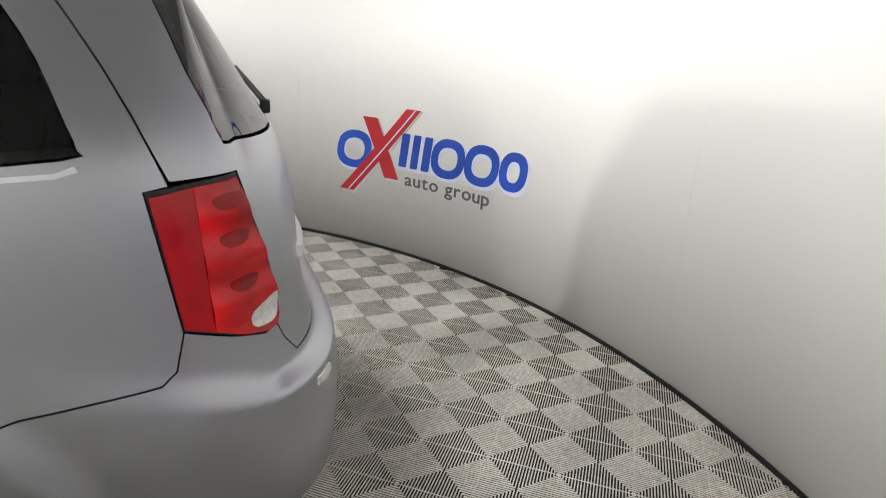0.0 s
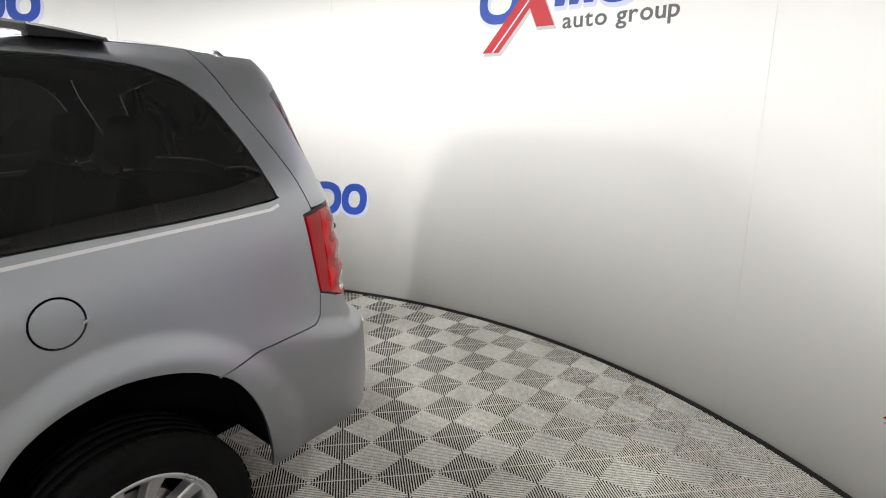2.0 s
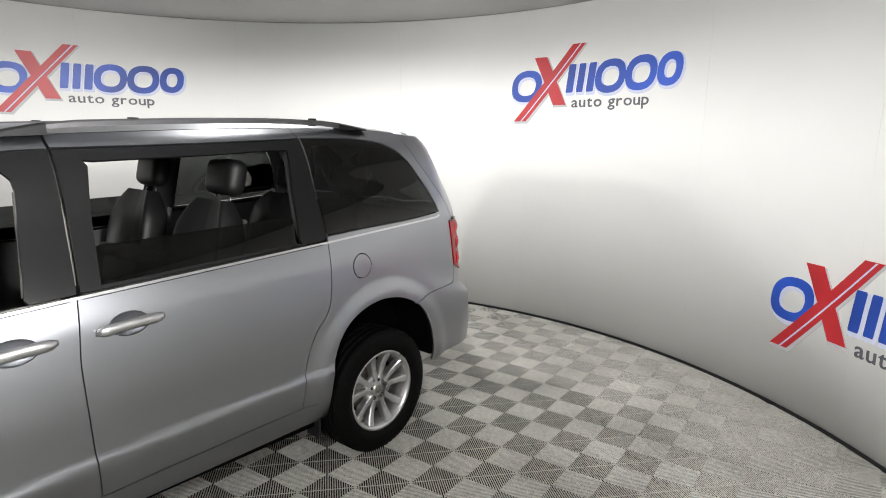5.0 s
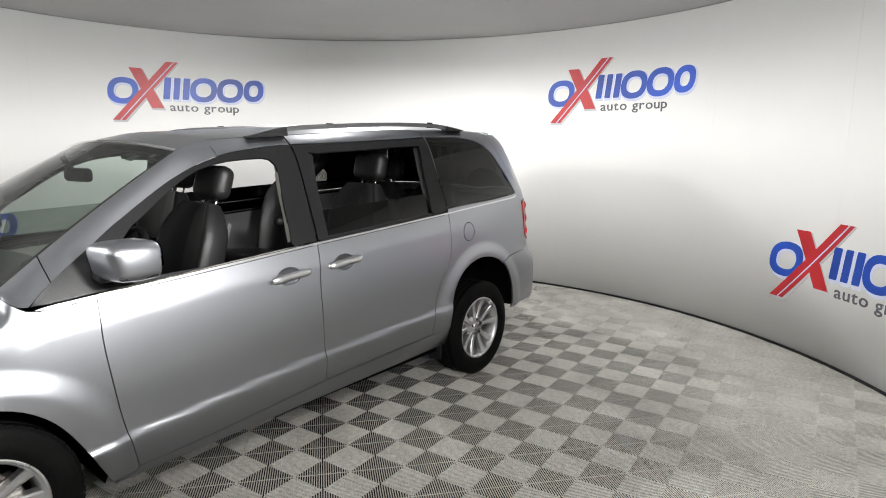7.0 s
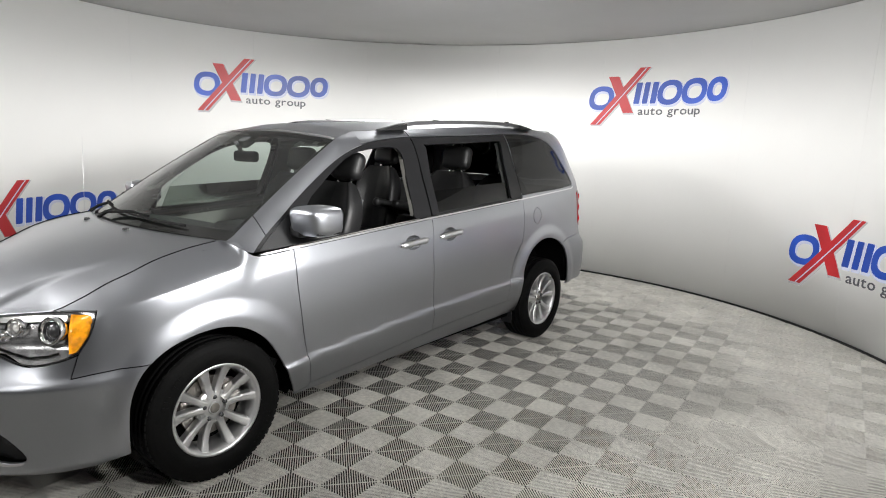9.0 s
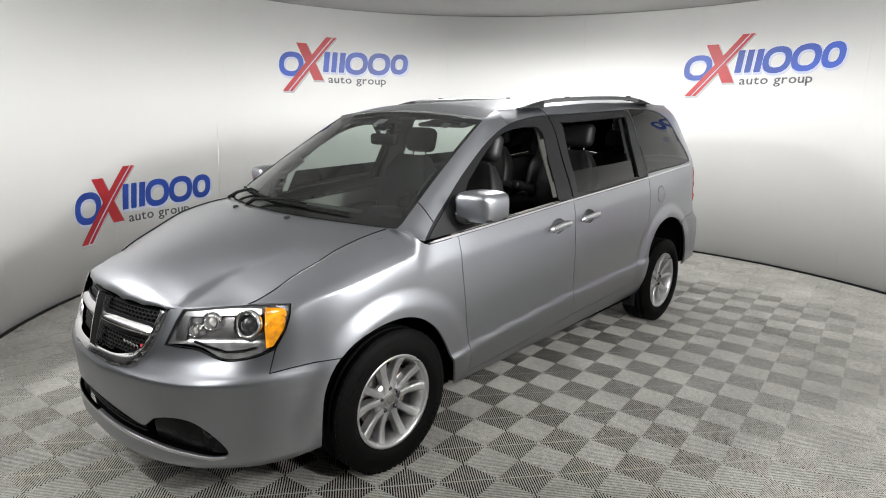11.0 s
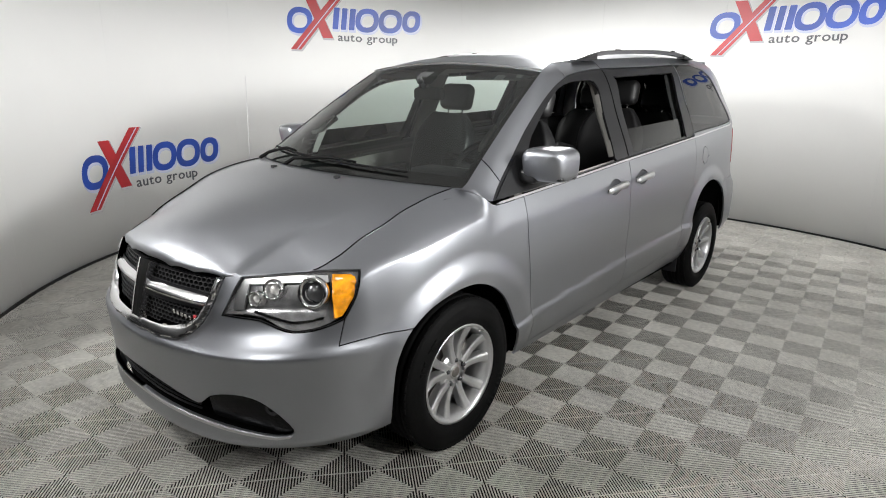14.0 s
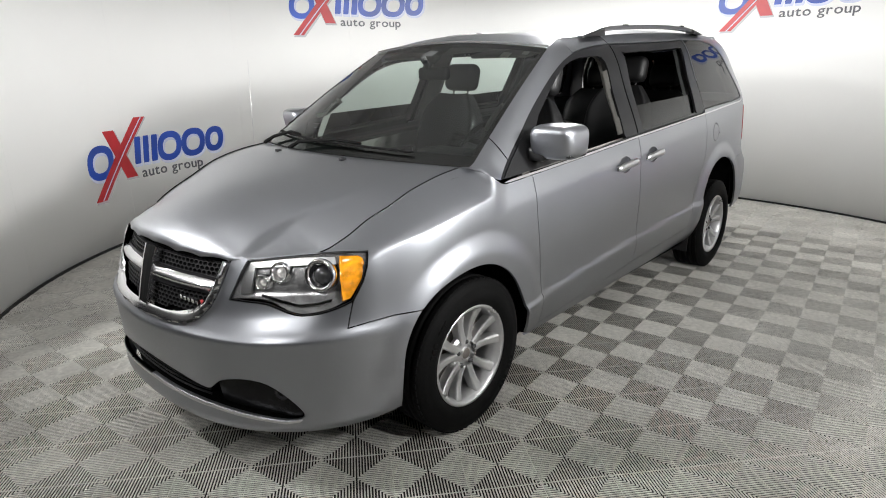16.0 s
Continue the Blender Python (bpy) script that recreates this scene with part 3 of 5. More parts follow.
front_bumper = panel("front_bumper", BUMPER_SEAM[::-1] + LAMP_LOW + LAMP_IN + [(1.050, .905)] + GRILLE_EDGE + [(QF, .222), (1.3, .222), (1.0, .224), (.8, .226), (.65, .232), (.53, .244), (.43, .265)] + [p for p in ARCH_FRONT if p[0] > .3 and p[1] < .672],
      paint, van, [LOW_GRILLE], "silver front bumper", wrap=True, dz=.02)
rear_bumper = panel("rear_bumper", [(-3.345, .812), (-3.40, .826), (-3.50, .846), (-3.62, .856), (-3.745, .862), (-3.778, .885), (-3.80, .965), (-3.92, .925), (-4.03, .897), (-4.085, .905), (-4.11, .86), (-4.16, .812), (QR, .805), (QR, .40), (-4.2, .415), (-3.9, .43), (-3.66, .425)] + [p for p in ARCH_REAR[::-1] if p[0] < -3.345],
      paint, van, (), "silver rear bumper", wrap=True, dz=.01, dq=.03)
TAIL_GLASS = soft([(-3.80, 1.66), (-3.825, 1.605), (-3.855, 1.545), (-3.883, 1.477), (-3.926, 1.401), (-3.957, 1.338), (-4.02, 1.34), (-4.09, 1.34), (-4.5, 1.34), (QR, 1.34), (QR, 1.70), (-4.2, 1.70), (-3.9, 1.69)], 2)
panel("tailgate", [(-3.525, 1.755), (-3.555, 1.70), (-3.586, 1.640), (-3.644, 1.557), (-3.695, 1.478), (-3.738, 1.398), (-3.767, 1.334), (-3.796, 1.274), (-3.985, 1.278), (-4.022, 1.18), (-4.070, 1.08), (-4.105, .975), (-4.103, .925), (-4.085, .905), (-4.11, .86), (-4.16, .812), (QR, .805), (QR, 1.77), (-3.60, 1.79), (-3.50, knot_top(-3.50))], paint, van, [TAIL_GLASS], "silver tailgate", wrap=True)
panel("rear_window", TAIL_GLASS, glass_rear, van, (), "dark tinted rear window", wrap=True, out=-0.004, depth=.004, gap=.004)

# window frames, glass and bright strip
FRONT_OPEN = soft([(-.590, 1.135), (-.612, 1.290), (-.74, 1.393), (-.90, 1.504), (-1.04, 1.575), (-1.2, 1.612), (-1.40, 1.624), (-1.450, 1.602), (-1.466, 1.55), (-1.445, 1.38), (-1.420, 1.192), (-1.40, 1.176), (-1.0, 1.146)], 2)
front_frame = panel("window_frame", [(-.240, 1.092)] + FRAME_TOP[1:] + [(-1.604, 1.5)] + [p for p in belt_run(-1.582, -.30, .008, 8)], gloss_black, van, [FRONT_OPEN], "gloss black front window surround", out=-.003)
SLIDE_OPEN = soft([(-1.668, 1.205), (-1.690, 1.42), (-1.722, 1.632), (-1.745, 1.648), (-2.18, 1.668), (-2.58, 1.692), (-2.628, 1.688), (-2.636, 1.672), (-2.602, 1.48), (-2.572, 1.268), (-2.54, 1.256), (-2.1, 1.231)], 2)
panel("window_frame", [(-1.592, 1.190), (-1.612, 1.45), (-1.612, 1.692), (-1.9, 1.704), (-2.2, 1.718), (-2.5, 1.733), (-2.737, 1.748), (-2.740, 1.5), (-2.738, 1.262)] + [p for p in belt_run(-2.70, -1.62, .008, 8)], gloss_black, van, [SLIDE_OPEN], "gloss black sliding window surround", out=-.003)
panel("lowered_window", [(-1.65, 1.19), (-1.682, 1.338), (-2.57, 1.374), (-2.578, 1.24)], glass_dark, van, (), "dark tinted sliding door window, half lowered", out=-.022, depth=.004, gap=0)
panel("quarter_window", GLASS_REAR_SIDE, glass_dark, van, (), "dark tinted fixed rear side window", out=-.005, depth=.004, gap=.003)
panel("belt_strip", [(-.250, 1.080)] + belt_run(-.30, -3.60, .004, 24) + [(-3.632, 1.312), (-3.638, 1.302)] + belt_run(-3.60, -.30, -.006, 24), satin, van, (), "bright strip along the windows", out=.006, depth=.008, gap=0)
panel("fuel_door", [(-2.945 + .0645 * math.cos(a * math.pi / 14), 1.091 + .0645 * math.sin(a * math.pi / 14)) for a in range(28)], paint, van, (), "round silver fuel flap", out=.001)

# near-black sheets added behind the panel gaps, in place of the shade inside
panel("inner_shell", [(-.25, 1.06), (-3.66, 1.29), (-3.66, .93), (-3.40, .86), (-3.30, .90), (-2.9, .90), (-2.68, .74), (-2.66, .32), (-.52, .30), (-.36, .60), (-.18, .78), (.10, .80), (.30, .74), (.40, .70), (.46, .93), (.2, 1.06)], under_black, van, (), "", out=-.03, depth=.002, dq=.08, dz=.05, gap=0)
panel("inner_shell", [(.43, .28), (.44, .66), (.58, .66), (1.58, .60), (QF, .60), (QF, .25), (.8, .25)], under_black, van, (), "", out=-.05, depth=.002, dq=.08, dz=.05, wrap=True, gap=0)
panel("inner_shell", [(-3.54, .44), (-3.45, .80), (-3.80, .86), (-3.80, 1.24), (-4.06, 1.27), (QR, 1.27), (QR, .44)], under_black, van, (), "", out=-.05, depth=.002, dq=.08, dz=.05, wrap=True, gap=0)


# ---- hood, windshield, roof ----
WING_TOP = [tuple(float(c) for c in skin([q], [z])[0]) for q, z in WING_QZ]
CORNER = 28
NOSE = [(.905, 0.0), (.896, .176), (.868, .312), (.822, .440)] + [(p[0], p[1] - .003) for p in WING_TOP[:CORNER - 1:-1]]
NOSE_S = [0.0]
for p0, p1 in zip(NOSE, NOSE[1:]):
    NOSE_S.append(NOSE_S[-1] + math.hypot(p1[0] - p0[0], p1[1] - p0[1]))


def hood_le(v):
    """Front outline of the hood: along the grille, then back over the lamp to the wing's corner."""
    a = abs(v) * NOSE_S[-1]
    return float(np.interp(a, NOSE_S, [p[0] for p in NOSE])), math.copysign(float(np.interp(a, NOSE_S, [p[1] for p in NOSE])), v)


HC_X, HC_Z = np.array([-.14, .05, .2, .4, .55, .7, .80, .86, .89, .905]), np.array([1.186, 1.162, 1.132, 1.088, 1.050, 1.008, .972, .940, .912, .890])
HE_X, HE_Z = np.array([p[0] for p in WING_TOP] + [.822, .868, .896, .906]), np.array([p[2] - .004 for p in WING_TOP] + [.890, .889, .889, .889])
YE_X, YE_Y = np.array([p[0] for p in WING_TOP] + [.822, .868, .896, .906]), np.array([p[1] - .003 for p in WING_TOP] + [.440, .312, .176, .01])


CREASE_X, CREASE_Y = (.28, .38, .50, .60, .70, .82), (.568, .530, .480, .463, .466, .488)


def hood_z(x, y):
    hc, he, ye = (float(pchip(a, b, np.array([x]))[0]) for a, b in ((HC_X, HC_Z), (HE_X, HE_Z), (YE_X, YE_Y)))
    r = min(abs(y) / max(ye, 0.02), 1.0)
    z = he + (hc - he) * (1 - r ** 2.0)
    # raised middle with a soft edge on each side
    edge = float(np.interp(x, CREASE_X, CREASE_Y))
    k = 1 / (1 + math.exp((abs(y) - edge) / 0.008))
    return z + 0.026 * (k - 0.6) * min(1, max(0, (x - 0.26) / 0.45)) * (1 - r ** 10)


rows = []
for i in range(41):
    u = i / 40
    row = []
    for j in range(-72, 73):
        v = j / 72
        x0, y0 = hood_le(v)
        x1, y1 = 0.045 - 0.185 * v * v, 0.765 * v
        x, y = x0 + (x1 - x0) * u, y0 + (y1 - y0) * u
        edge_x, edge_y = NOSE[-1][0] + (-0.14 - NOSE[-1][0]) * u, NOSE[-1][1] + (0.765 - NOSE[-1][1]) * u
        y += v ** 5 * (float(pchip(YE_X, YE_Y, np.array([edge_x]))[0]) - edge_y)
        row.append((x, y, hood_z(x, y)))
    rows.append(row)
bm = loft(rows)
bmesh.ops.recalc_face_normals(bm, faces=bm.faces)
if sum(f.normal.z for f in bm.faces) < 0:
    bmesh.ops.reverse_faces(bm, faces=bm.faces)
hood = part("hood", bm, paint, van, "silver hood with two soft creases")
md = hood.modifiers.new("thick", "SOLIDIFY")
md.thickness, md.offset = 0.007, -1
for side in (1, -1):
    bm = bmesh.new()
    tube(bm, [Vector((p[0], side * (p[1] - .0015), p[2] - .0005)) for p in WING_TOP[1:CORNER + 6]], 0.0024, 6)
    part("hood_seam", bm, under_black, van, "dark shut line beside the hood")

# cowl panel
rows = []
for i in range(4):
    rows.append([(0.047 - 0.185 * (j / 12) ** 2 - 0.040 * i, 0.735 * j / 12 * (1 + 0.012 * i), 1.150 - 0.018 * (j / 12) ** 2 + (0.004 if i == 0 else -0.012 + 0.010 * i)) for j in range(-12, 13)])
part("cowl", loft(rows), trim_black, van, "black plastic cowl with wiper mounts")


def ws_point(u, v, out=0.0):
    """Windshield: u from the cowl up, v across."""
    b = Vector((0.000 - 0.165 * v * v, 0.790 * v, 1.158 - 0.012 * v * v))
    t = Vector((-0.895 - 0.060 * v * v, 0.655 * v, 1.700 - 0.040 * v * v))
    p = b.lerp(t, u)
    bulge = 0.030 * 4 * u * (1 - u) * (1 - 0.6 * v * v)
    return p + Vector((0.52, 0.10 * v, 0.85)) * (bulge + out)


def ws_patch(u0, u1, v0, v1, nu, nv, out):
    return [[ws_point(u0 + (u1 - u0) * i / nu, v0 + (v1 - v0) * j / nv, out) for j in range(nv + 1)] for i in range(nu + 1)]


part("windshield", loft(ws_patch(0, 1, -1, 1, 16, 24, 0)), glass_clear, van, "clear laminated windshield")
for u0, u1, v0, v1 in ((0, 0.075, -1, 1), (0.955, 1, -1, 1), (0.075, 0.955, -1, -0.965), (0.075, 0.955, 0.965, 1), (0.86, 0.955, -0.11, 0.11)):
    part("windshield_border", loft(ws_patch(u0, u1, v0, v1, 6, 12, -0.004)), gloss_black, van)
part("header_strip", loft([[ws_point(1.0, j / 12, 0.006) for j in range(-12, 13)], [ws_point(1.012, j / 12, 0.010) for j in range(-12, 13)]]), chrome, van, "bright line at the top of the windshield")

# A-pillars
for side in (1, -1):
    e1 = [Vector((-.115, .772, 1.150)), Vector((-.150, .785, 1.147))] + [ws_point(i / 16, 1.0, 0.003) for i in range(17)] + [Vector((-1.05, 0.625, 1.692)), Vector((-1.15, 0.592, knot_top(-1.15)))]
    low = [(-.135, 1.150), (-.200, 1.100)] + [p for p in FRAME_TOP if p[0] > -1.150]
    cum = [0.0]
    for a, b in zip(low, low[1:]):
        cum.append(cum[-1] + math.hypot(b[0] - a[0], b[1] - a[1]))
    c1 = [0.0]
    for a, b in zip(e1, e1[1:]):
        c1.append(c1[-1] + (b - a).length)
    rows = []
    for i in range(31):
        t = i / 30
        q, z = np.interp(t * cum[-1], cum, [p[0] for p in low]), np.interp(t * cum[-1], cum, [p[1] for p in low])
        s = Vector(skin([q], [z])[0])
        w = Vector([np.interp(t * c1[-1], c1, [p[k] for p in e1]) for k in range(3)])
        row = []
        for j in range(7):
            k = j / 6
            p = s.lerp(w, k) + Vector((0.35, 0.75, 0.35)) * 0.012 * 4 * k * (1 - k) * (0.4 + 0.6 * k)
            row.append((p.x, p.y * side, p.z))
        rows.append(row)
    pil = part("pillar", loft(rows), paint, van, "silver windshield pillar", smooth=True)
    bm = bmesh.new()
    tube(bm, [Vector(p) + Vector((0.0006, side * 0.0004, 0.0006)) for p in rows[6]], 0.0022, 6)
    part("pillar_seam", bm, under_black, pil)

# roof: its edge runs up from the windshield's corner to the top of the cant rail
rows = []
for i in range(53):
    t = i / 52
    xe = -0.955 - 2.705 * (0.35 * t + 0.65 * t * t)
    if xe > -1.15:
        ye = float(np.interp(-xe, [.955, 1.05, 1.15], [.655, .625, .592]))
        ze = float(np.interp(-xe, [.955, 1.05, 1.15], [1.660, 1.692, knot_top(-1.15)]))
    else:
        p = skin([max(xe, -3.56)], [knot_top(max(xe, -3.56))])[0]
        ye, ze = float(p[1]), float(p[2]) - 0.35 * min(0, xe + 3.40) ** 2
    lead = 0.06 * max(0, 1 - t / 0.5) ** 2
    rows.append([(xe + lead * (1 - v * v), ye * v, ze + 0.042 * (1 - v * v)) for v in [j / 18 for j in range(-18, 19)]])
roof = part("roof", loft(rows), paint, van, "silver roof panel")

# spoiler lip over the rear window
rows = []
for i in range(9):
    t = i / 8
    rows.append([(-3.60 - 0.115 * t - 0.05 * (1 - v * v) * t, 0.60 * v, 1.802 - 0.05 * t - 0.03 * v * v * t + 0.022 * (1 - v * v)) for v in [j / 14 for j in range(-14, 15)]])
sp = part("spoiler", loft(rows), paint, van, "silver lip above the rear window")
md = sp.modifiers.new("thick", "SOLIDIFY")
md.thickness, md.offset = 0.02, -1

# roof rails
for side in (1, -1):
    run = [(-1.37, knot_top(-1.37) + .004), (-1.45, knot_top(-1.45) + .016), (-1.54, knot_top(-1.54) + .032), (-1.68, 1.801), (-2.0, 1.822), (-2.3, 1.838), (-2.7, 1.850), (-2.95, 1.850), (-3.08, 1.838), (-3.25, knot_top(-3.25) + .006)]
    for name, x0, x1, mat, lab in (("roof_rail", -1.62, -3.05, rail_grey, "grey metal roof rail"), ("rail_foot", -1.37, -1.62, trim_black, "black rail end cap"), ("rail_foot", -3.05, -3.25, trim_black, "black rail end cap")):
        bm = bmesh.new()
        rings = []
        for i in range(13):
            x = x0 + (x1 - x0) * i / 12
            z = float(pchip(np.array([-p[0] for p in run]), np.array([p[1] for p in run]), np.array([-x]))[0])
            bottom = knot_top(x) - 0.004
            w = 0.022 if name == "roof_rail" else 0.032
            zb = max(z - 0.026, bottom) if name == "roof_rail" else bottom
            rings.append([bm.verts.new((x, side * (0.598 + a), b)) for a, b in ((-w, zb), (w, zb), (w * 0.9, z - 0.008), (w * 0.5, z), (-w * 0.5, z), (-w * 0.9, z - 0.008))])
        for a, b in zip(rings, rings[1:]):
            for k in range(6):
                bm.faces.new((a[k], a[(k + 1) % 6], b[(k + 1) % 6], b[k]))
        bm.faces.new(rings[0]), bm.faces.new(rings[-1][::-1])
        bmesh.ops.recalc_face_normals(bm, faces=bm.faces)
        part(name, bm, mat, van, lab)
    for x in (-1.95, -2.88):
        bm = bmesh.new()
        box(bm, x - 0.02, x + 0.02, side * 0.598 - 0.012, side * 0.598 + 0.012, 1.82, float(np.interp(-x, [1.6, 2.3, 2.9], [1.80, 1.842, 1.858])) + 0.002, 0.004)
        part("rail_catch", bm, trim_black, van)


# ---- wheels ----
def wheel(cx, side):
    """A tyre on a ten-spoke alloy rim, outer face towards +y before turning."""
    root = new("wheel")
    root.parent = van
    root.matrix_world = Matrix.Translation((cx, side * 0.835, 0.350)) @ (Matrix.Identity(4) if side > 0 else pose(0, 0, 0, 0, 0, 180))
    R = 0.352
    bm = bmesh.new()
    prof = [(0.218, -0.095), (0.235, -0.108), (0.275, -0.116), (0.315, -0.113), (0.340, -0.100), (0.350, -0.088)]
    for g in (-0.062, -0.022, 0.022, 0.062):
        prof += [(R + 0.002, g - 0.005), (R - 0.007, g - 0.004), (R - 0.007, g + 0.004), (R + 0.002, g + 0.005)]
    prof += [(0.350, 0.088), (0.341, 0.100), (0.334, 0.104), (0.318, 0.112), (0.314, 0.1135), (0.290, 0.116), (0.286, 0.1175), (0.262, 0.1165), (0.258, 0.115), (0.240, 0.108), (0.232, 0.100), (0.218, 0.095)]
    lathe(bm, prof, 96)
    tyre = part("tyre", bm, rubber, root, "black road tyre", smooth=True)
    # shoulder blocks
    bm = bmesh.new()
    for k in range(64):
        a = 2 * math.pi * k / 64
        for y in (-0.080, 0.080):
            box(bm, 0.340, R + 0.0005, y - 0.013, y + 0.013, -0.0115, 0.0115, m=Matrix.Rotation(a + (0.02 if y > 0 else 0), 4, "Y"))
    tagged(part("tread", bm, rubber, tyre), kind="stuff")
    bm = bmesh.new()
    for start in (0.35, 3.5):
        for k in range(7):
            a = start + k * 0.085
            if k == 3:
                continue
            box(bm, 0.272, 0.302, 0.114, 0.1185, -0.008, 0.008, m=Matrix.Rotation(-a, 4, "Y"))
    tagged(part("sidewall_relief", bm, rubber, tyre), kind="stuff")
    bm = bmesh.new()
    lathe(bm, [(0.222, -0.09), (0.205, -0.07), (0.198, 0.03), (0.206, 0.078), (0.214, 0.094), (0.222, 0.101), (0.231, 0.102), (0.233, 0.096), (0.222, 0.090)], 72)
    bmesh.ops.recalc_face_normals(bm, faces=bm.faces)
    rim = part("rim", bm, alloy, root, "silver ten-spoke alloy rim", smooth=True)
    for k in range(5):
        base_a = 2 * math.pi * k / 5 + math.pi / 2
        for sgn in (-1, 1):
            bm = bmesh.new()
            rings = []
            for i in range(7):
                t = i / 6
                r = 0.055 + 0.160 * t
                a = base_a + sgn * (0.235 + 0.055 * t)
                w = 0.0175 - 0.0035 * math.sin(math.pi * t) + 0.0065 * t
                y = 0.062 + 0.020 * t ** 1.5 - 0.010 * math.sin(math.pi * t)
                c, s = math.cos(a), math.sin(a)
                ring_ = []
                for dw, dy in ((-w * 1.12, -0.034), (-w, 0.003), (-w * 0.80, 0.008), (-w * 0.25, 0.0070), (w * 0.25, 0.0070), (w * 0.80, 0.008), (w, 0.003), (w * 1.12, -0.034)):
                    ring_.append(bm.verts.new((r * c - dw * s, y + dy, r * s + dw * c)))
                rings.append(ring_)
            for a_, b_ in zip(rings, rings[1:]):
                for q in range(8):
                    f = bm.faces.new((a_[q], a_[(q + 1) % 8], b_[(q + 1) % 8], b_[q]))
                    f.smooth = q in (2, 3, 4)
            bmesh.ops.recalc_face_normals(bm, faces=bm.faces)
            part("spoke", bm, alloy, rim)
        bm = bmesh.new()
        a = base_a
        lathe(bm, [(0.0, 0.072), (0.009, 0.071), (0.0115, 0.066), (0.0125, 0.045)], 12, m=Matrix.Translation((0.057 * math.cos(a), 0, 0.057 * math.sin(a))))
        part("lug_nut", bm, lamp_dark, rim, "dark steel wheel nut", smooth=True)
    bm = bmesh.new()
    lathe(bm, [(0.0, 0.066), (0.030, 0.065), (0.034, 0.060), (0.074, 0.056), (0.088, 0.046), (0.090, 0.030)], 40)
    part("hub", bm, alloy, rim, "silver hub with round cap")
    bm = bmesh.new()
    lathe(bm, [(0.0, 0.0685), (0.022, 0.068), (0.025, 0.065)], 24)
    part("cap_badge", bm, steel, rim)
    bm = bmesh.new()
    lathe(bm, [(0.07, 0.012), (0.150, 0.012), (0.150, -0.012), (0.07, -0.012)], 48, True)
    part("brake_disc", bm, steel, root, "worn steel brake disc")
    bm = bmesh.new()
    box(bm, 0.085, 0.165, -0.035, 0.030, -0.055, 0.055, 0.012, 2, Matrix.Rotation(radians(-160 if cx > -1 else -20), 4, "Y"))
    part("brake_caliper", bm, steel, root)
    bm = bmesh.new()
    lathe(bm, [(0.0, -0.03), (0.196, -0.03)], 40)
    part("backing", bm, under_black, root)
    return root


for cx in (0.0, -3.078):
    for side in (1, -1):
        wheel(cx, side)

# wheel housings and underside
for cx, cz, r, x0, x1 in ((-0.02, 0.36, 0.415, 0.42, -0.48), (-3.10, 0.43, 0.455, -2.68, -3.53)):
    for side in (1, -1):
        bm = bmesh.new()
        n = 20
        rings = []
        for k in range(n + 1):
            a = math.pi * k / n
            px, pz = cx + r * math.cos(a) * 1.03, cz + r * math.sin(a) * 1.01
            rings.append([bm.verts.new((px, side * y, pz)) for y in (0.60, 0.925)])
        low = 0.27 if cx > -1 else 0.42
        rings = [[bm.verts.new((cx + r * 1.03, side * y, 0.30)) for y in (0.60, 0.86)]] + rings + [[bm.verts.new((cx - r * 1.03, side * y, low)) for y in (0.60, 0.86)]]
        for a, b in zip(rings, rings[1:]):
            bm.faces.new((a[0], a[1], b[1], b[0]))
        bm.faces.new([r_[0] for r_ in rings])
        part("wheel_housing", bm, under_black, van, "black wheel arch liner")
bm = bmesh.new()
box(bm, -3.40, 0.62, -0.60, 0.60, 0.30, 0.38, 0.02)
box(bm, -2.66, -0.50, -0.86, 0.86, 0.26, 0.34, 0.01)
part("underbody", bm, under_black, van)
for x in (-2.66,):
    for side in (1, -1):
        bm = bmesh.new()
        box(bm, x - 0.008, x + 0.008, side * 0.845 - 0.05, side * 0.845 + 0.05, 0.205, 0.32, 0.004)
        part("mud_flap", bm, trim_black, van)


# ---- front: lamps, grille, lower grille ----
LAMP = LAMP_LOW + LAMP_IN[:-1] + LAMP_TOP[:-1] + [(.502, .915), (.515, .865), (.535, .815)]


def disc_at(q, z, out, side):
    """A frame on the skin whose y axis points out of it."""
    p, n = Vector(skin([q], [z], out)[0]), Vector(skin_normal(np.array([q]), np.array([z]))[0])
    n = (n + Vector((0.9, 0.1, 0))).normalized()
    p, n = Vector((p.x, p.y * side, p.z)), Vector((n.x, n.y * side, n.z))
    return Matrix.Translation(p) @ n.to_track_quat("Y", "Z").to_matrix().to_4x4()


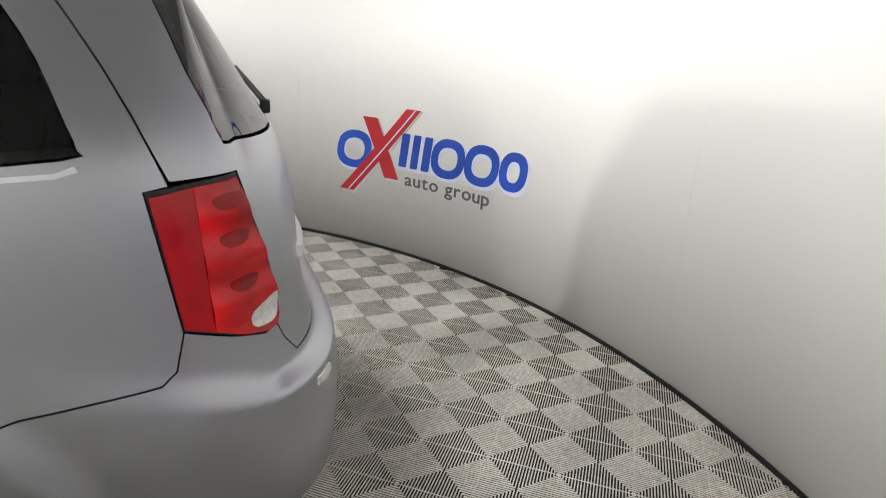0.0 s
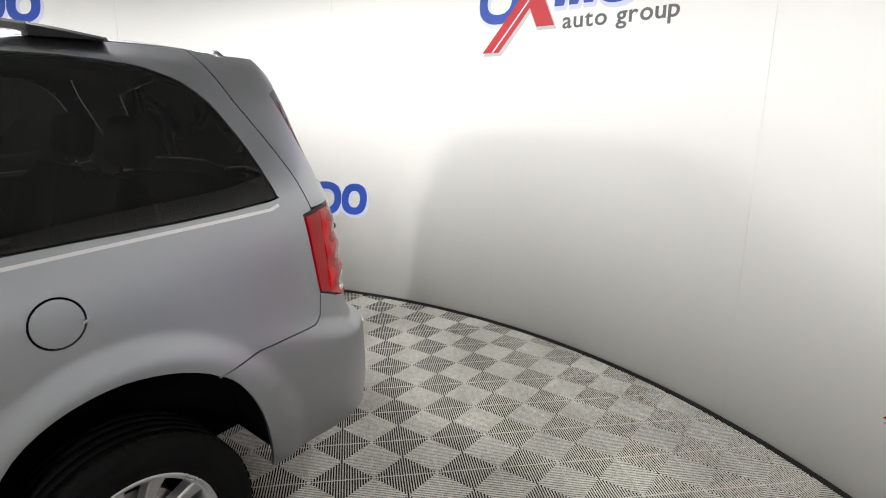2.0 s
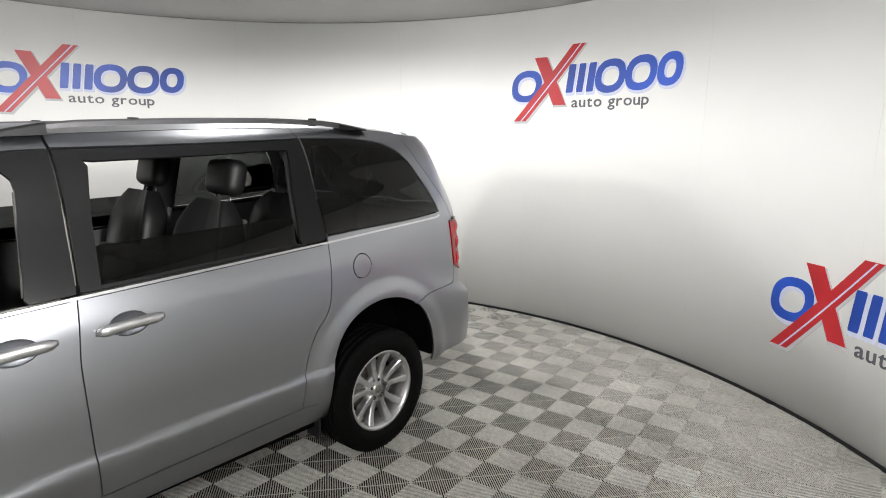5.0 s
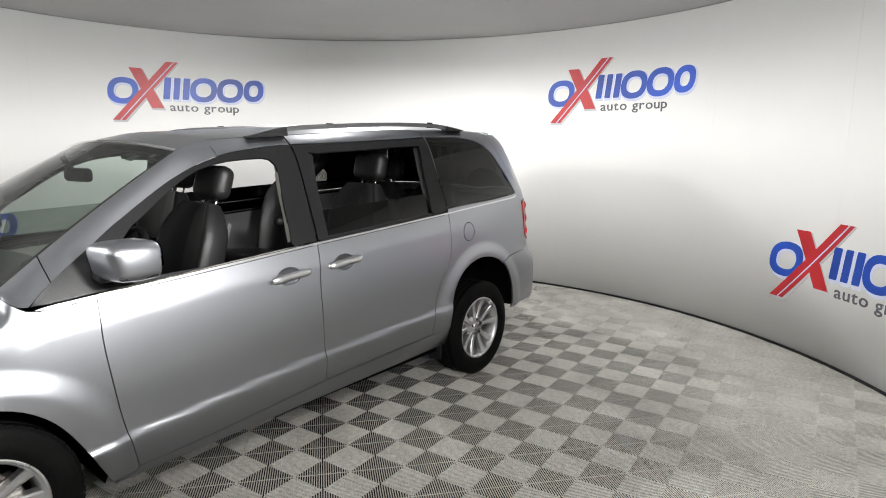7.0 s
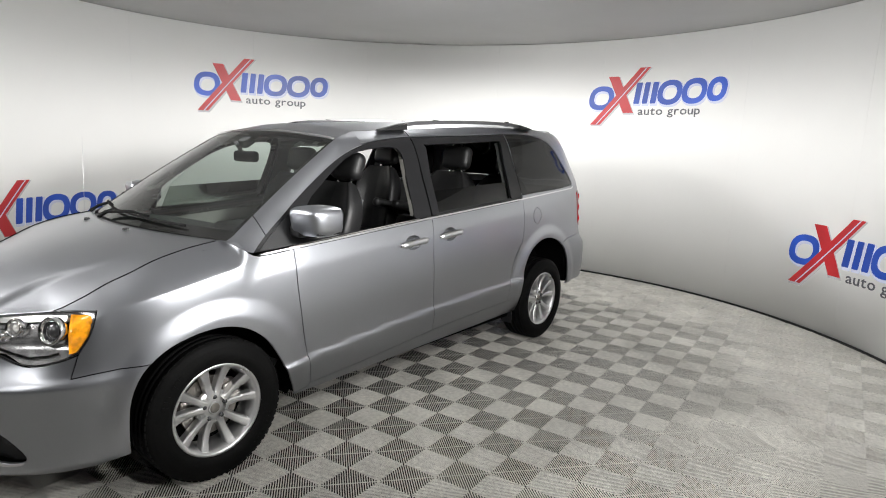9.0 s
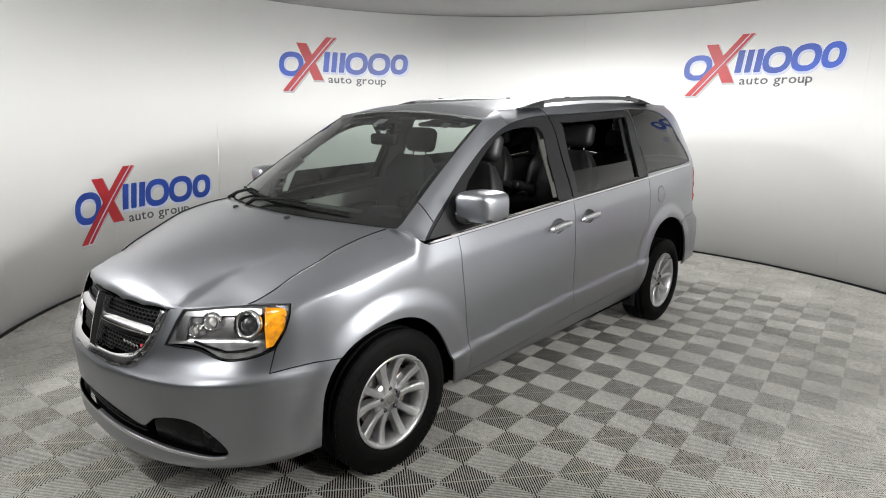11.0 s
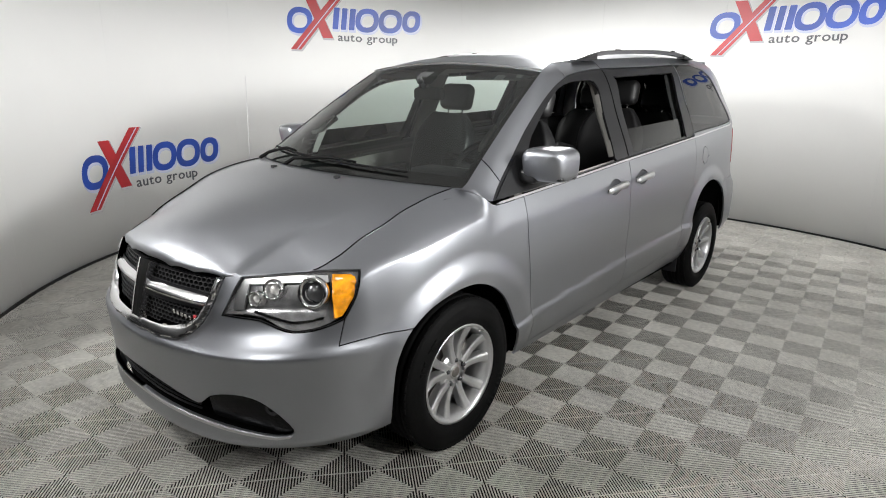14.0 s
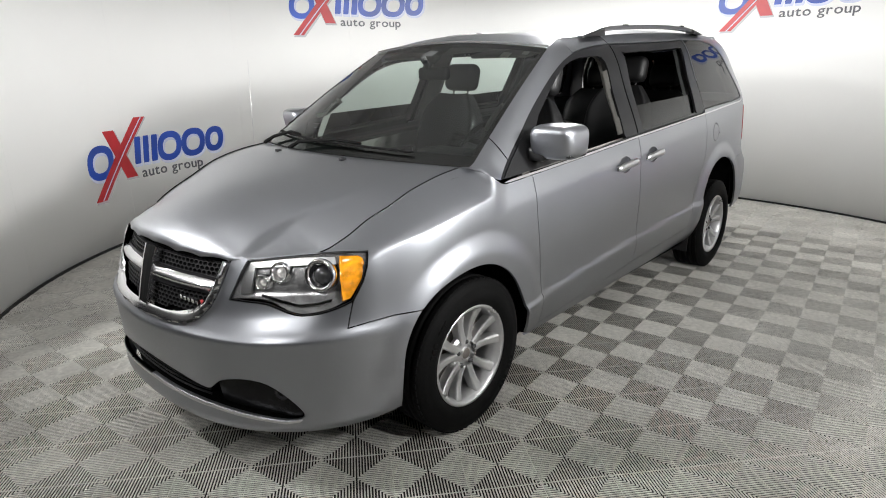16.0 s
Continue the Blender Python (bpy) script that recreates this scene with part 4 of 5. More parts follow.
for side in (1, -1):
    lamp = new("headlight")
    lamp.parent = van
    lamp["label"] = "clear headlight with chrome reflectors and an amber corner"
    part("lamp_housing", panel_mesh("lamp_housing", LAMP, (), sides=(side,), gap=.003, depth=.02, out=lambda q, z: -.010 - .034 * np.clip(np.minimum((z - .70) / .06, (.905 - z) / .05), 0, 1) * np.clip(np.minimum((q - .53) / .06, (1.06 - q) / .06), 0, 1)), lamp_bowl, lamp, "chrome lamp bowl")
    part("lamp_rim", panel_mesh("lamp_rim", LAMP, [inset(LAMP, .0055)], sides=(side,), out=-.001, depth=.02, gap=.002), gloss_black, lamp)
    part("turn_signal", panel_mesh("turn_signal", [(.512, .900), (.612, .898), (.622, .82), (.618, .745), (.588, .752), (.545, .81), (.525, .86)], (), sides=(side,), gap=0, depth=.01, out=lambda q, z: -.012 + .003 * np.sin(q * 260) * np.sin(z * 200)), lamp_amber, lamp, "amber turn signal lens")
    part("brow", panel_mesh("brow", [(.63, .902), (.85, .893), (1.01, .882), (1.025, .858), (.85, .864), (.63, .872)], (), sides=(side,), gap=0, depth=.012, out=-.018), satin, lamp)
    for q, z, r, deep in ((.688, .828, .062, .0), (.868, .838, .040, .0), (.945, .805, .030, .0)):
        m = disc_at(q, z, -.040, side)
        bm = bmesh.new()
        lathe(bm, [(r * 0.98, -.012), (r, .026), (r * 0.90, .032), (r * 0.76, .028), (r * 0.70, .018), (r * 0.58, .002)], 36, m=m)
        part("reflector", bm, chrome, lamp, "round chrome reflector", smooth=True)
        bm = bmesh.new()
        lathe(bm, [(r * 0.60, .002), (r * 0.52, .012), (r * 0.38, .020), (r * 0.18, .025), (0, .026)], 28, m=m)
        part("lens", bm, lamp_dark if r > .05 else lamp_clear, lamp, smooth=True)
    part("side_slab", panel_mesh("side_slab", [(.985, .872), (1.030, .862), (1.052, .775), (1.040, .765), (1.000, .770)], (), sides=(side,), gap=0, depth=.015, out=-.020), satin, lamp, "bright inner slab")
    part("lower_trim", panel_mesh("lower_trim", [(.66, .742), (.72, .728), (.79, .722), (.86, .738), (.95, .762), (.95, .770), (.86, .748), (.79, .732), (.72, .738), (.66, .752)], (), sides=(side,), gap=0, depth=.012, out=-.016), chrome, lamp)
    cover = part("lamp_cover", panel_mesh("lamp_cover", LAMP, (), sides=(side,), out=.001, depth=.003, gap=.004), glass_lamp, lamp, "clear lamp cover")
    cover.visible_shadow = False

# grille: dark backing, honeycomb, cross bars and bright surround
GRILLE_TOP = [(QF, .885), (1.40, .884), (1.25, .884), (1.11, .882)]
GRILLE = GRILLE_TOP[::-1] + [(QF, .66)] + soft([(QF, .655), (1.47, .657), (1.37, .662), (1.29, .672), (1.225, .695), (1.172, .748), (1.135, .81)])
grille = new("grille")
grille.parent = van
grille["label"] = "dark honeycomb grille with bright cross bars"
part("backing", panel_mesh("backing", GRILLE_TOP[::-1] + [(QF, .64), (1.30, .65), (1.20, .69), (1.10, .82)], (), sides=(1, -1), out=-.045, depth=.002, gap=0), under_black, grille)
LIP = np.array(soft(GRILLE_EDGE, 4))


def lip_round(q, z):
    """The surround swells towards its outer edge like a rolled lip."""
    d = np.min(np.hypot(np.asarray(q)[:, None] - LIP[:, 0], np.asarray(z)[:, None] - LIP[:, 1]), axis=1)
    t = np.clip(d / .040, 0, 1)
    return -.006 + .024 * np.sqrt(1 - t * t) - .010 * np.clip(1 - d / .006, 0, 1) ** 2


part("surround", panel_mesh("surround", GRILLE_EDGE + [(QF, .662)] + soft([(QF, .662), (1.47, .664), (1.37, .670), (1.29, .684), (1.225, .712), (1.180, .755), (1.142, .815), (1.120, .884)]), (), sides=(1, -1), out=lip_round, depth=.035, gap=0, dz=.008, dq=.03), grille_metal, grille, "bright grille surround")


r = .0125
spots = []
for i in range(24):
    for j in range(18):
        q, z = 1.115 + i * r * 2.165 + (r * 1.08 if j % 2 else 0), .655 + j * r * 1.25
        if q < QF - .03 and in_poly((q, z), inset(GRILLE, .012)):
            spots.append((q, z))
# one six-sided frame a spot, on both sides of the middle
cq, cz, co = [], [], []
for q, z in spots:
    for k in range(6):
        a = math.pi / 6 + k * math.pi / 3
        for rr, o in ((r * 1.16, -.020), (r * 1.16, -.038), (r * .86, -.036), (r * .86, -.020)):
            cq.append(min(q + rr * math.cos(a) * 1.25, QF)), cz.append(z + rr * .72 * math.sin(a)), co.append(o)
comb = skin(np.array(cq), np.array(cz), np.array(co))
V, F = [], []
for side in (1, -1):
    k0 = len(V)
    V += (comb * np.array([1, side, 1])).tolist()
    for n_ in range(len(spots)):
        for k in range(6):
            m = (k + 1) % 6
            F += [tuple(k0 + 24 * n_ + w for w in (4 * k + j, 4 * m + j, 4 * m + (j + 1) % 4, 4 * k + (j + 1) % 4)) for j in range(4)]
me = bpy.data.meshes.new("honeycomb")
me.from_pydata(V, [], F)
tagged(part("honeycomb", me, trim_black, grille), kind="stuff")
part("cross_bar", panel_mesh("cross_bar", soft([(1.535, .806), (1.40, .812), (1.25, .810), (1.140, .803), (1.160, .766), (1.25, .770), (1.40, .770), (1.535, .764)], 2), (), sides=(1, -1), gap=0, depth=.035, dz=.008, out=lambda q, z: .009 - 42 * (z - .788) ** 2), grille_metal, grille, "bright cross bar")
part("cross_bar_edge", panel_mesh("cross_bar_edge", [(1.545, .822), (1.25, .824), (1.125, .815), (1.150, .755), (1.25, .757), (1.545, .750)], (), sides=(1, -1), gap=0, depth=.02, out=-.012), gloss_black, grille)
part("upright_bar", panel_mesh("upright_bar", [(1.540, .885), (QF, .887), (QF, .648), (1.552, .652)], (), sides=(1, -1), gap=0, depth=.035, out=lambda q, z: .008 + 0 * q), rubber, grille, "dark upright bar")
part("upright_edge", panel_mesh("upright_edge", [(1.530, .884), (1.541, .885), (1.553, .652), (1.542, .652)], (), sides=(1, -1), gap=0, depth=.03, out=lambda q, z: .010 + 0 * q), grille_metal, grille)
# small brand plate, drawn as plain dashes
bm = bmesh.new()
for k in range(5):
    p = skin([1.345 - k * .024], [.722 - .002 * k], -.016)[0]
    box(bm, p[0] - .004, p[0] + .004, p[1] - .008, p[1] + .008, p[2] - .008, p[2] + .008, .002, 1)
tagged(part("badge_dashes", bm, chrome, grille), kind="stuff")
p = skin([1.215], [.722], -.012)[0]
bm = bmesh.new()
box(bm, p[0] - .004, p[0] + .004, p[1] - .012, p[1] + .012, p[2] - .008, p[2] + .008, .002, 1, None)
part("badge_stripe", bm, logo_red, grille)

# lower grille with fog lamps
low = new("lower_grille")
low.parent = van
low["label"] = "black lower grille with round fog lamps"
part("recess", panel_mesh("recess", LOW_GRILLE, (), sides=(1, -1), gap=-.01, depth=.002, out=-.06), under_black, low)
for side in (1, -1):
    part("fog_pocket", panel_mesh("fog_pocket", [(1.165, .400), (1.12, .438), (1.05, .458), (.977, .460), (.92, .444), (.87, .409), (.825, .365), (.795, .325), (.805, .306), (.86, .301), (.985, .316), (1.15, .334)], (), sides=(side,), gap=0, depth=.03, out=lambda q, z: -.022 - .02 * np.clip((q - .82) / .1, 0, 1)), pocket_black, low, "black fog lamp pocket")
for side in (1, -1):
    for k in range(4):
        bm = bmesh.new()
        z = .352 + k * .018
        tube(bm, [(a[0], a[1] * side, a[2]) for a in (skin([q], [z], -.03)[0] for q in np.linspace(1.20, QF, 10))], .004, 6)
        part("slat", bm, trim_black, low)
    m = disc_at(.878, .398, -.036, side)
    bm = bmesh.new()
    lathe(bm, [(.028, -.01), (.030, .010), (.024, .012), (.020, .002), (0, .001)], 28, m=m)
    part("fog_lamp", bm, lamp_dark, low, "clear fog lamp", smooth=True)
part("lip_strip", panel_mesh("lip_strip", [(.800, .300), (.86, .296), (.985, .311), (1.15, .329), (1.35, .337), (QF, .339), (QF, .327), (1.35, .325), (1.15, .317), (.985, .300), (.86, .286), (.81, .292)], (), sides=(1, -1), gap=0, depth=.012, out=.005), alloy, low, "pale strip under the lower grille")

# ---- rear lamps ----
def lobes(q, z):
    on = np.clip((-3.845 - q) / .03, 0, 1)
    wave = np.cos((z - 1.105) * 2 * math.pi / .105)
    return .005 + on * (.004 + .0048 * wave)


TAIL_SIDE = [(-3.753, 1.249), (-3.845, 1.261), (-3.871, .949), (-3.803, .971)]
TAIL_REAR = [(-3.846, 1.261), (-3.976, 1.269), (-4.014, 1.18), (-4.061, 1.08), (-4.096, .975), (-4.095, .930), (-4.075, .912), (-4.03, .905), (-3.95, .922), (-3.872, .949)]
TAIL_WHITE = soft([(-3.976, .950), (-3.990, .965), (-4.04, .980), (-4.084, .990), (-4.090, .950), (-4.078, .930), (-4.045, .922), (-3.995, .925), (-3.978, .936)], 2)
for side in (1, -1):
    tail = new("tail_light")
    tail.parent = van
    tail["label"] = "red tail light with a clear reversing lens"
    part("lamp_base", panel_mesh("lamp_base", TAIL, (), sides=(side,), gap=.001, depth=.03, out=-.003), gloss_black, tail)
    part("side_lens", panel_mesh("side_lens", TAIL_SIDE, (), sides=(side,), gap=0, depth=.012, out=.005), lamp_red_dark, tail, "dark red side lens")
    part("red_lens", panel_mesh("red_lens", TAIL_REAR, (), sides=(side,), gap=0, depth=.02, dq=.015, dz=.008, out=lobes), lamp_red, tail, "ribbed red lens")
    for qm, zm in ((-3.935, 1.232), (-3.948, 1.150), (-3.968, 1.045)):
        part("lamp_reflector", panel_mesh("lamp_reflector", [(qm + .050 * math.cos(a * math.pi / 10) - .25 * .022 * math.sin(a * math.pi / 10), zm + (.010 if math.sin(a * math.pi / 10) > 0 else .024) * math.sin(a * math.pi / 10)) for a in range(20)], (), sides=(side,), gap=0, depth=.002, dq=.02, dz=.01, out=lambda q, z: lobes(q, z) + .0012), lamp_facet, tail, "dark reflector behind the red lens")
    part("reversing_lens", panel_mesh("reversing_lens", TAIL_WHITE, (), sides=(side,), gap=0, depth=.006, dq=.02, dz=.01, out=lambda q, z: lobes(q, z) + .0015), lamp_clear, tail, "clear reversing lens")

# rear wiper
wiper = new("rear_wiper")
wiper.parent = van
base = skin([QR], [1.34], .02)[0]
bm = bmesh.new()
tube(bm, [(base[0] + .0, .0, 1.335), (base[0] - .02, .0, 1.345), (base[0] + .02, -.20, 1.40), (base[0] + .05, -.38, 1.44)], .010, 8)
part("wiper_arm", bm, trim_black, wiper, smooth=True)
bm = bmesh.new()
lathe(bm, [(0, .03), (.022, .028), (.026, .0)], 20, m=Matrix.Translation((base[0], 0, 1.34)) @ Matrix.Rotation(radians(90), 4, "Z"))
part("wiper_hub", bm, trim_black, wiper, smooth=True)
# high catch above the rear window's edge
bm = bmesh.new()
box(bm, -4.05, -4.0, -.04, .04, 1.29, 1.305, .004)
part("tailgate_catch", bm, trim_black, van)
panel("tailgate_trim", [(-4.34, 1.005), (-4.35, 1.035), (QR, 1.045), (QR, 1.012)], satin, van, (), "bright bar across the tailgate", wrap=True, out=.016, depth=.02, gap=0)
panel("bumper_reflector", [(-4.15, .722), (-4.15, .742), (-4.24, .742), (-4.24, .722)], lamp_clear, van, (), "small clear reflector", out=.006, depth=.006, gap=0)

# ---- mirrors, handles, wipers, aerial ----
for side in (1, -1):
    mirror = new("door_mirror")
    mirror.parent = van
    mirror["label"] = "silver door mirror on a black foot"
    bm = bmesh.new()
    rings = []
    # a domed cap, then a straight shell back to the glass
    for dx, k in ((0, .50), (.004, .68), (.011, .81), (.022, .90), (.042, .965), (.075, 1.0), (.13, 1.0), (.172, .985), (.182, .955)):
        ring_ = []
        for j in range(28):
            th = 2 * math.pi * j / 28
            c, sn = math.cos(th), math.sin(th)
            y = .994 - .06 * dx + .108 * k * math.copysign(abs(c) ** .48, c)
            z = .080 * k * math.copysign(abs(sn) ** .52, sn)
            ring_.append(bm.verts.new((-.452 - dx - .16 * (y - .994) + .22 * z * (1 - dx / .182), side * y, 1.238 + z)))
        rings.append(ring_)
    for a, b in zip(rings, rings[1:]):
        for j in range(28):
            bm.faces.new((a[j], a[(j + 1) % 28], b[(j + 1) % 28], b[j]))
    bm.faces.new(rings[0])
    bmesh.ops.recalc_face_normals(bm, faces=bm.faces)
    part("mirror_shell", bm, paint, mirror, "silver mirror shell", smooth=True)
    bm = bmesh.new()
    face = bm.faces.new([bm.verts.new((-.652 - .10 * (1.0 + .080 * math.copysign(abs(math.cos(t)) ** .5, math.cos(t)) - 1.0), side * (.993 + .088 * math.copysign(abs(math.cos(t)) ** .5, math.cos(t))), 1.246 + .066 * math.copysign(abs(math.sin(t)) ** .55, math.sin(t)))) for t in [2 * math.pi * j / 28 for j in range(28)]])
    part("mirror_glass", bm, chrome, mirror, "mirror glass")
    bm = bmesh.new()
    box(bm, -.64, -.49, .925, 1.085, 1.172, 1.190, .008, 2)
    box(bm, -.60, -.46, .872, .965, 1.150, 1.215, .018, 3)
    if side < 0:
        bmesh.ops.scale(bm, vec=(1, -1, 1), verts=bm.verts)
        bmesh.ops.reverse_faces(bm, faces=bm.faces)
    part("mirror_foot", bm, trim_black, mirror, "black mirror foot")
    # triangle panel ahead of the window
    part("sail_panel", panel_mesh("sail_panel", [(-.255, 1.094), (-.340, 1.165), (-.445, 1.242), (-.500, 1.279), (-.492, 1.106), (-.43, 1.102)], (), sides=(side,), out=.003, depth=.01, gap=.004), trim_black, van, "black triangle panel")

    for x0, x1, z0, z1 in ((-1.238, -1.492, 1.022, 1.040), (-1.612, -1.862, 1.043, 1.060)):
        handle = new("door_handle")
        handle.parent = van
        handle["label"] = "bright door handle over a scooped cup"
        xm, zm = (x0 + x1) / 2, (z0 + z1) / 2
        ell = handle_cup(xm, zm)
        part("cup", panel_mesh("cup", ell, (), sides=(side,), gap=0, depth=.001, dq=.012, dz=.008, out=lambda q, z, xm=xm, zm=zm: .0005 - .017 * np.clip(1 - ((q - xm) / .074) ** 2 - ((z - zm) / .046) ** 2, 0, 1) ** .7), paint, handle)
        bm = bmesh.new()
        rings = []
        for i in range(15):
            t = i / 14
            x, z = x0 + (x1 - x0) * t, z0 + (z1 - z0) * t + .004 * math.sin(math.pi * t)
            end = min(t, 1 - t) / .10
            lift = .010 + .016 * min(1, end) ** .6
            h = .0205 * min(1, .45 + .55 * end)
            ring_ = []
            for j in range(10):
                a = 2 * math.pi * j / 10
                s = skin([x], [z + h * math.sin(a)], lift + .010 * math.cos(a))[0]
                ring_.append(bm.verts.new((s[0], s[1] * side, s[2])))
            rings.append(ring_)
        for a, b in zip(rings, rings[1:]):
            for j in range(10):
                bm.faces.new((a[j], a[(j + 1) % 10], b[(j + 1) % 10], b[j]))
        bm.faces.new(rings[0]), bm.faces.new(rings[-1][::-1])
        bmesh.ops.recalc_face_normals(bm, faces=bm.faces)
        part("grip", bm, satin, handle, "bright grip", smooth=True)
        for x in (x0 - .012, x1 + .012):
            bm = bmesh.new()
            s = skin([x], [z0 if x > xm else z1], .008)[0]
            box(bm, s[0] - .014, s[0] + .014, s[1] * side - .012, s[1] * side + .012, s[2] - .013, s[2] + .013, .006, 2)
            part("handle_end", bm, chrome, handle)

# latch mark on the fuel flap
bm = bmesh.new()
s = skin([-3.006], [1.082], .006)[0]
box(bm, s[0] - .008, s[0] + .008, s[1] - .005, s[1] + .003, s[2] - .006, s[2] + .006, .003)
part("flap_latch", bm, chrome, van)

for y0, y1, u0, u1 in ((-.30, .50, .045, .075), (-.70, -.12, .055, .115)):
    wp = new("wiper")
    wp.parent = van
    wp["label"] = "black wiper parked at the foot of the windshield"
    bm = bmesh.new()
    pts = [ws_point(u0 + (u1 - u0) * (1 - i / 8) * 0.6, (y0 + (y1 - y0) * i / 8) / .79, .018) for i in range(9)]
    tube(bm, pts, .006, 6)
    part("blade", bm, rubber, wp)
    bm = bmesh.new()
    a = ws_point(0.0, y0 / .79 * 1.0, .012)
    tube(bm, [a + Vector((.03, -.02, -.005)), a + Vector((.0, .03, .03)), pts[3] + Vector((0, 0, .014)), pts[5] + Vector((0, 0, .012))], .011, 8, .006)
    part("arm", bm, rubber, wp, smooth=True)
for x, y in ((.075, -.33), (.085, .21)):
    bm = bmesh.new()
    box(bm, x - .016, x + .012, y - .012, y + .012, hood_z(x, y) - .004, hood_z(x, y) + .012, .004)
    part("washer_nozzle", bm, trim_black, van)
aerial = new("aerial")
aerial.parent = van
bm = bmesh.new()
tube(bm, [(-.105, -.86, 1.09), (-.105, -.862, 1.118)], .014, 12, .008)
part("aerial_foot", bm, trim_black, aerial, smooth=True)
bm = bmesh.new()
tube(bm, [(-.105, -.862, 1.115), (-.118, -.875, 1.30), (-.13, -.885, 1.62)], .0017, 6, .0009)
part("aerial_mast", bm, satin, aerial, smooth=True)


# ---- cabin ----
def cushion(bm, sx, sy, sz, m, r=.05):
    """A padded block: a rounded box with a soft swell."""
    vs = box(bm, -sx / 2, sx / 2, -sy / 2, sy / 2, -sz / 2, sz / 2, min(r, sx * .45, sy * .45, sz * .45), 4)
    bmesh.ops.transform(bm, matrix=m, verts=[v for v in vs if v.is_valid])


def seat(x, y, z, lean=14, width=.50, back=.60, label="black leather captain seat with headrest", head=True, arm=0):
    s = new("seat")
    s.parent = van
    s["label"] = label
    hip = Matrix.Translation((x, y, z))
    tilt = hip @ Matrix.Rotation(radians(-lean), 4, "Y")
    bm = bmesh.new()
    cushion(bm, .50, width, .15, hip @ Matrix.Translation((.23, 0, .0)) @ Matrix.Rotation(radians(-6), 4, "Y"), .06)
    part("cushion", bm, leather, s, smooth=True)
    rows = []
    for i in range(15):
        t = i / 14
        hw = width * (.47 + .035 * math.sin(math.pi * min(t * 1.1, 1))) * (1 - .42 * max(0, (t - .62) / .38) ** 2.2)
        thin = 1 - .45 * max(0, (t - .7) / .3) ** 2
        ring_ = []
        for j in range(28):
            a = 2 * math.pi * j / 28
            c, sn = math.cos(a), math.sin(a)
            y = hw * math.copysign(abs(sn) ** .7, sn)
            r = abs(y) / hw
            if c >= 0:
                px = thin * (.030 + .062 * r ** 2.5) * min(1, abs(c) ** .5 + .25) + .012 * math.sin(math.pi * t)
            else:
                px = -.095 * thin * abs(c) ** .6
            ring_.append(tilt @ Vector((px - .01, y, .01 + back * t)))
        rows.append(ring_ + ring_[:1])
    bm = loft(rows)
    bm.faces.new([bm.verts.new(p) for p in rows[-1][:-1]])
    part("backrest", bm, leather, s, smooth=True)
    bm = bmesh.new()
    cushion(bm, .03, width * .60, back * .78, tilt @ Matrix.Translation((-.108, 0, back / 2)), .012)
    part("back_shell", bm, cabin_grey, s, smooth=True)
    if head:
        bm = bmesh.new()
        cushion(bm, .11, .27, .185, tilt @ Matrix.Translation((-.045, 0, back + .135)), .05)
        part("headrest", bm, leather, s, smooth=True)
        for sd in (1, -1):
            bm = bmesh.new()
            tube(bm, [tilt @ Vector((-.05, sd * .065, back - .02)), tilt @ Vector((-.05, sd * .065, back + .07))], .006, 8)
            part("headrest_post", bm, chrome, s, smooth=True)
    if arm:
        bm = bmesh.new()
        cushion(bm, .30, .07, .07, tilt @ Matrix.Translation((.16, arm * (width / 2 + .05), .27)), .03)
        part("armrest", bm, leather, s, smooth=True)
    bm = bmesh.new()
    box(bm, x - .02, x + .42, y - width * .36, y + width * .36, .36, z - .05, .02)
    part("seat_base", bm, cabin_grey, s)
    return s


seat(-1.03, .40, .80, 17, arm=-1)
seat(-1.30, -.40, .80, 14, arm=1)
seat(-2.28, .40, .84, 12, width=.48, arm=-1)
seat(-2.28, -.40, .84, 12, width=.48, arm=1)
seat(-3.22, .30, .86, 12, width=.56, back=.52, label="black leather rear bench half with headrest")
seat(-3.22, -.30, .86, 12, width=.56, back=.52, label="black leather rear bench half with headrest")

# floor, dash, steering wheel
bm = bmesh.new()
box(bm, -2.6, -.45, -.84, .84, .345, .375)
box(bm, -3.9, -2.58, -.55, .55, .47, .50)
part("cabin_floor", bm, cabin_grey, van, "dark carpet")
prof = [(-.02, 1.115), (-.20, 1.125), (-.42, 1.110), (-.56, 1.085), (-.61, 1.05), (-.62, .95), (-.58, .80), (-.52, .60), (-.40, .40)]
rows = [[(x - .03 * (1 - (j / 10) ** 2) * (1 if i > 2 else 0), .80 * j / 10, z + .018 * (1 - (j / 10) ** 2)) for j in range(-10, 11)] for i, (x, z) in enumerate(prof)]
part("dashboard", loft(rows), cabin_grey, van, "dark grey dashboard")
bm = bmesh.new()
cushion(bm, .20, .36, .10, Matrix.Translation((-.50, .38, 1.115)), .04)
part("instrument_hood", bm, cabin_grey, van, smooth=True)
bm = bmesh.new()
box(bm, -.80, -.55, -.13, .13, .60, 1.02, .04, 3)
part("centre_stack", bm, cabin_grey, van)
st = new("steering_wheel")
st.parent = van
sm = Matrix.Translation((-.80, .38, 1.105)) @ Matrix.Rotation(radians(-26), 4, "Y") @ Matrix.Rotation(radians(90), 4, "Z")
bm = bmesh.new()
lathe(bm, [(.185 + .016 * math.cos(a), .016 * math.sin(a)) for a in [2 * math.pi * k / 10 for k in range(10)]], 48, True, sm)
part("wheel_rim", bm, leather, st, smooth=True)
bm = bmesh.new()
box(bm, -.07, .07, -.03, .02, -.07, .05, .02, 3, sm)
part("wheel_hub", bm, cabin_grey, st)
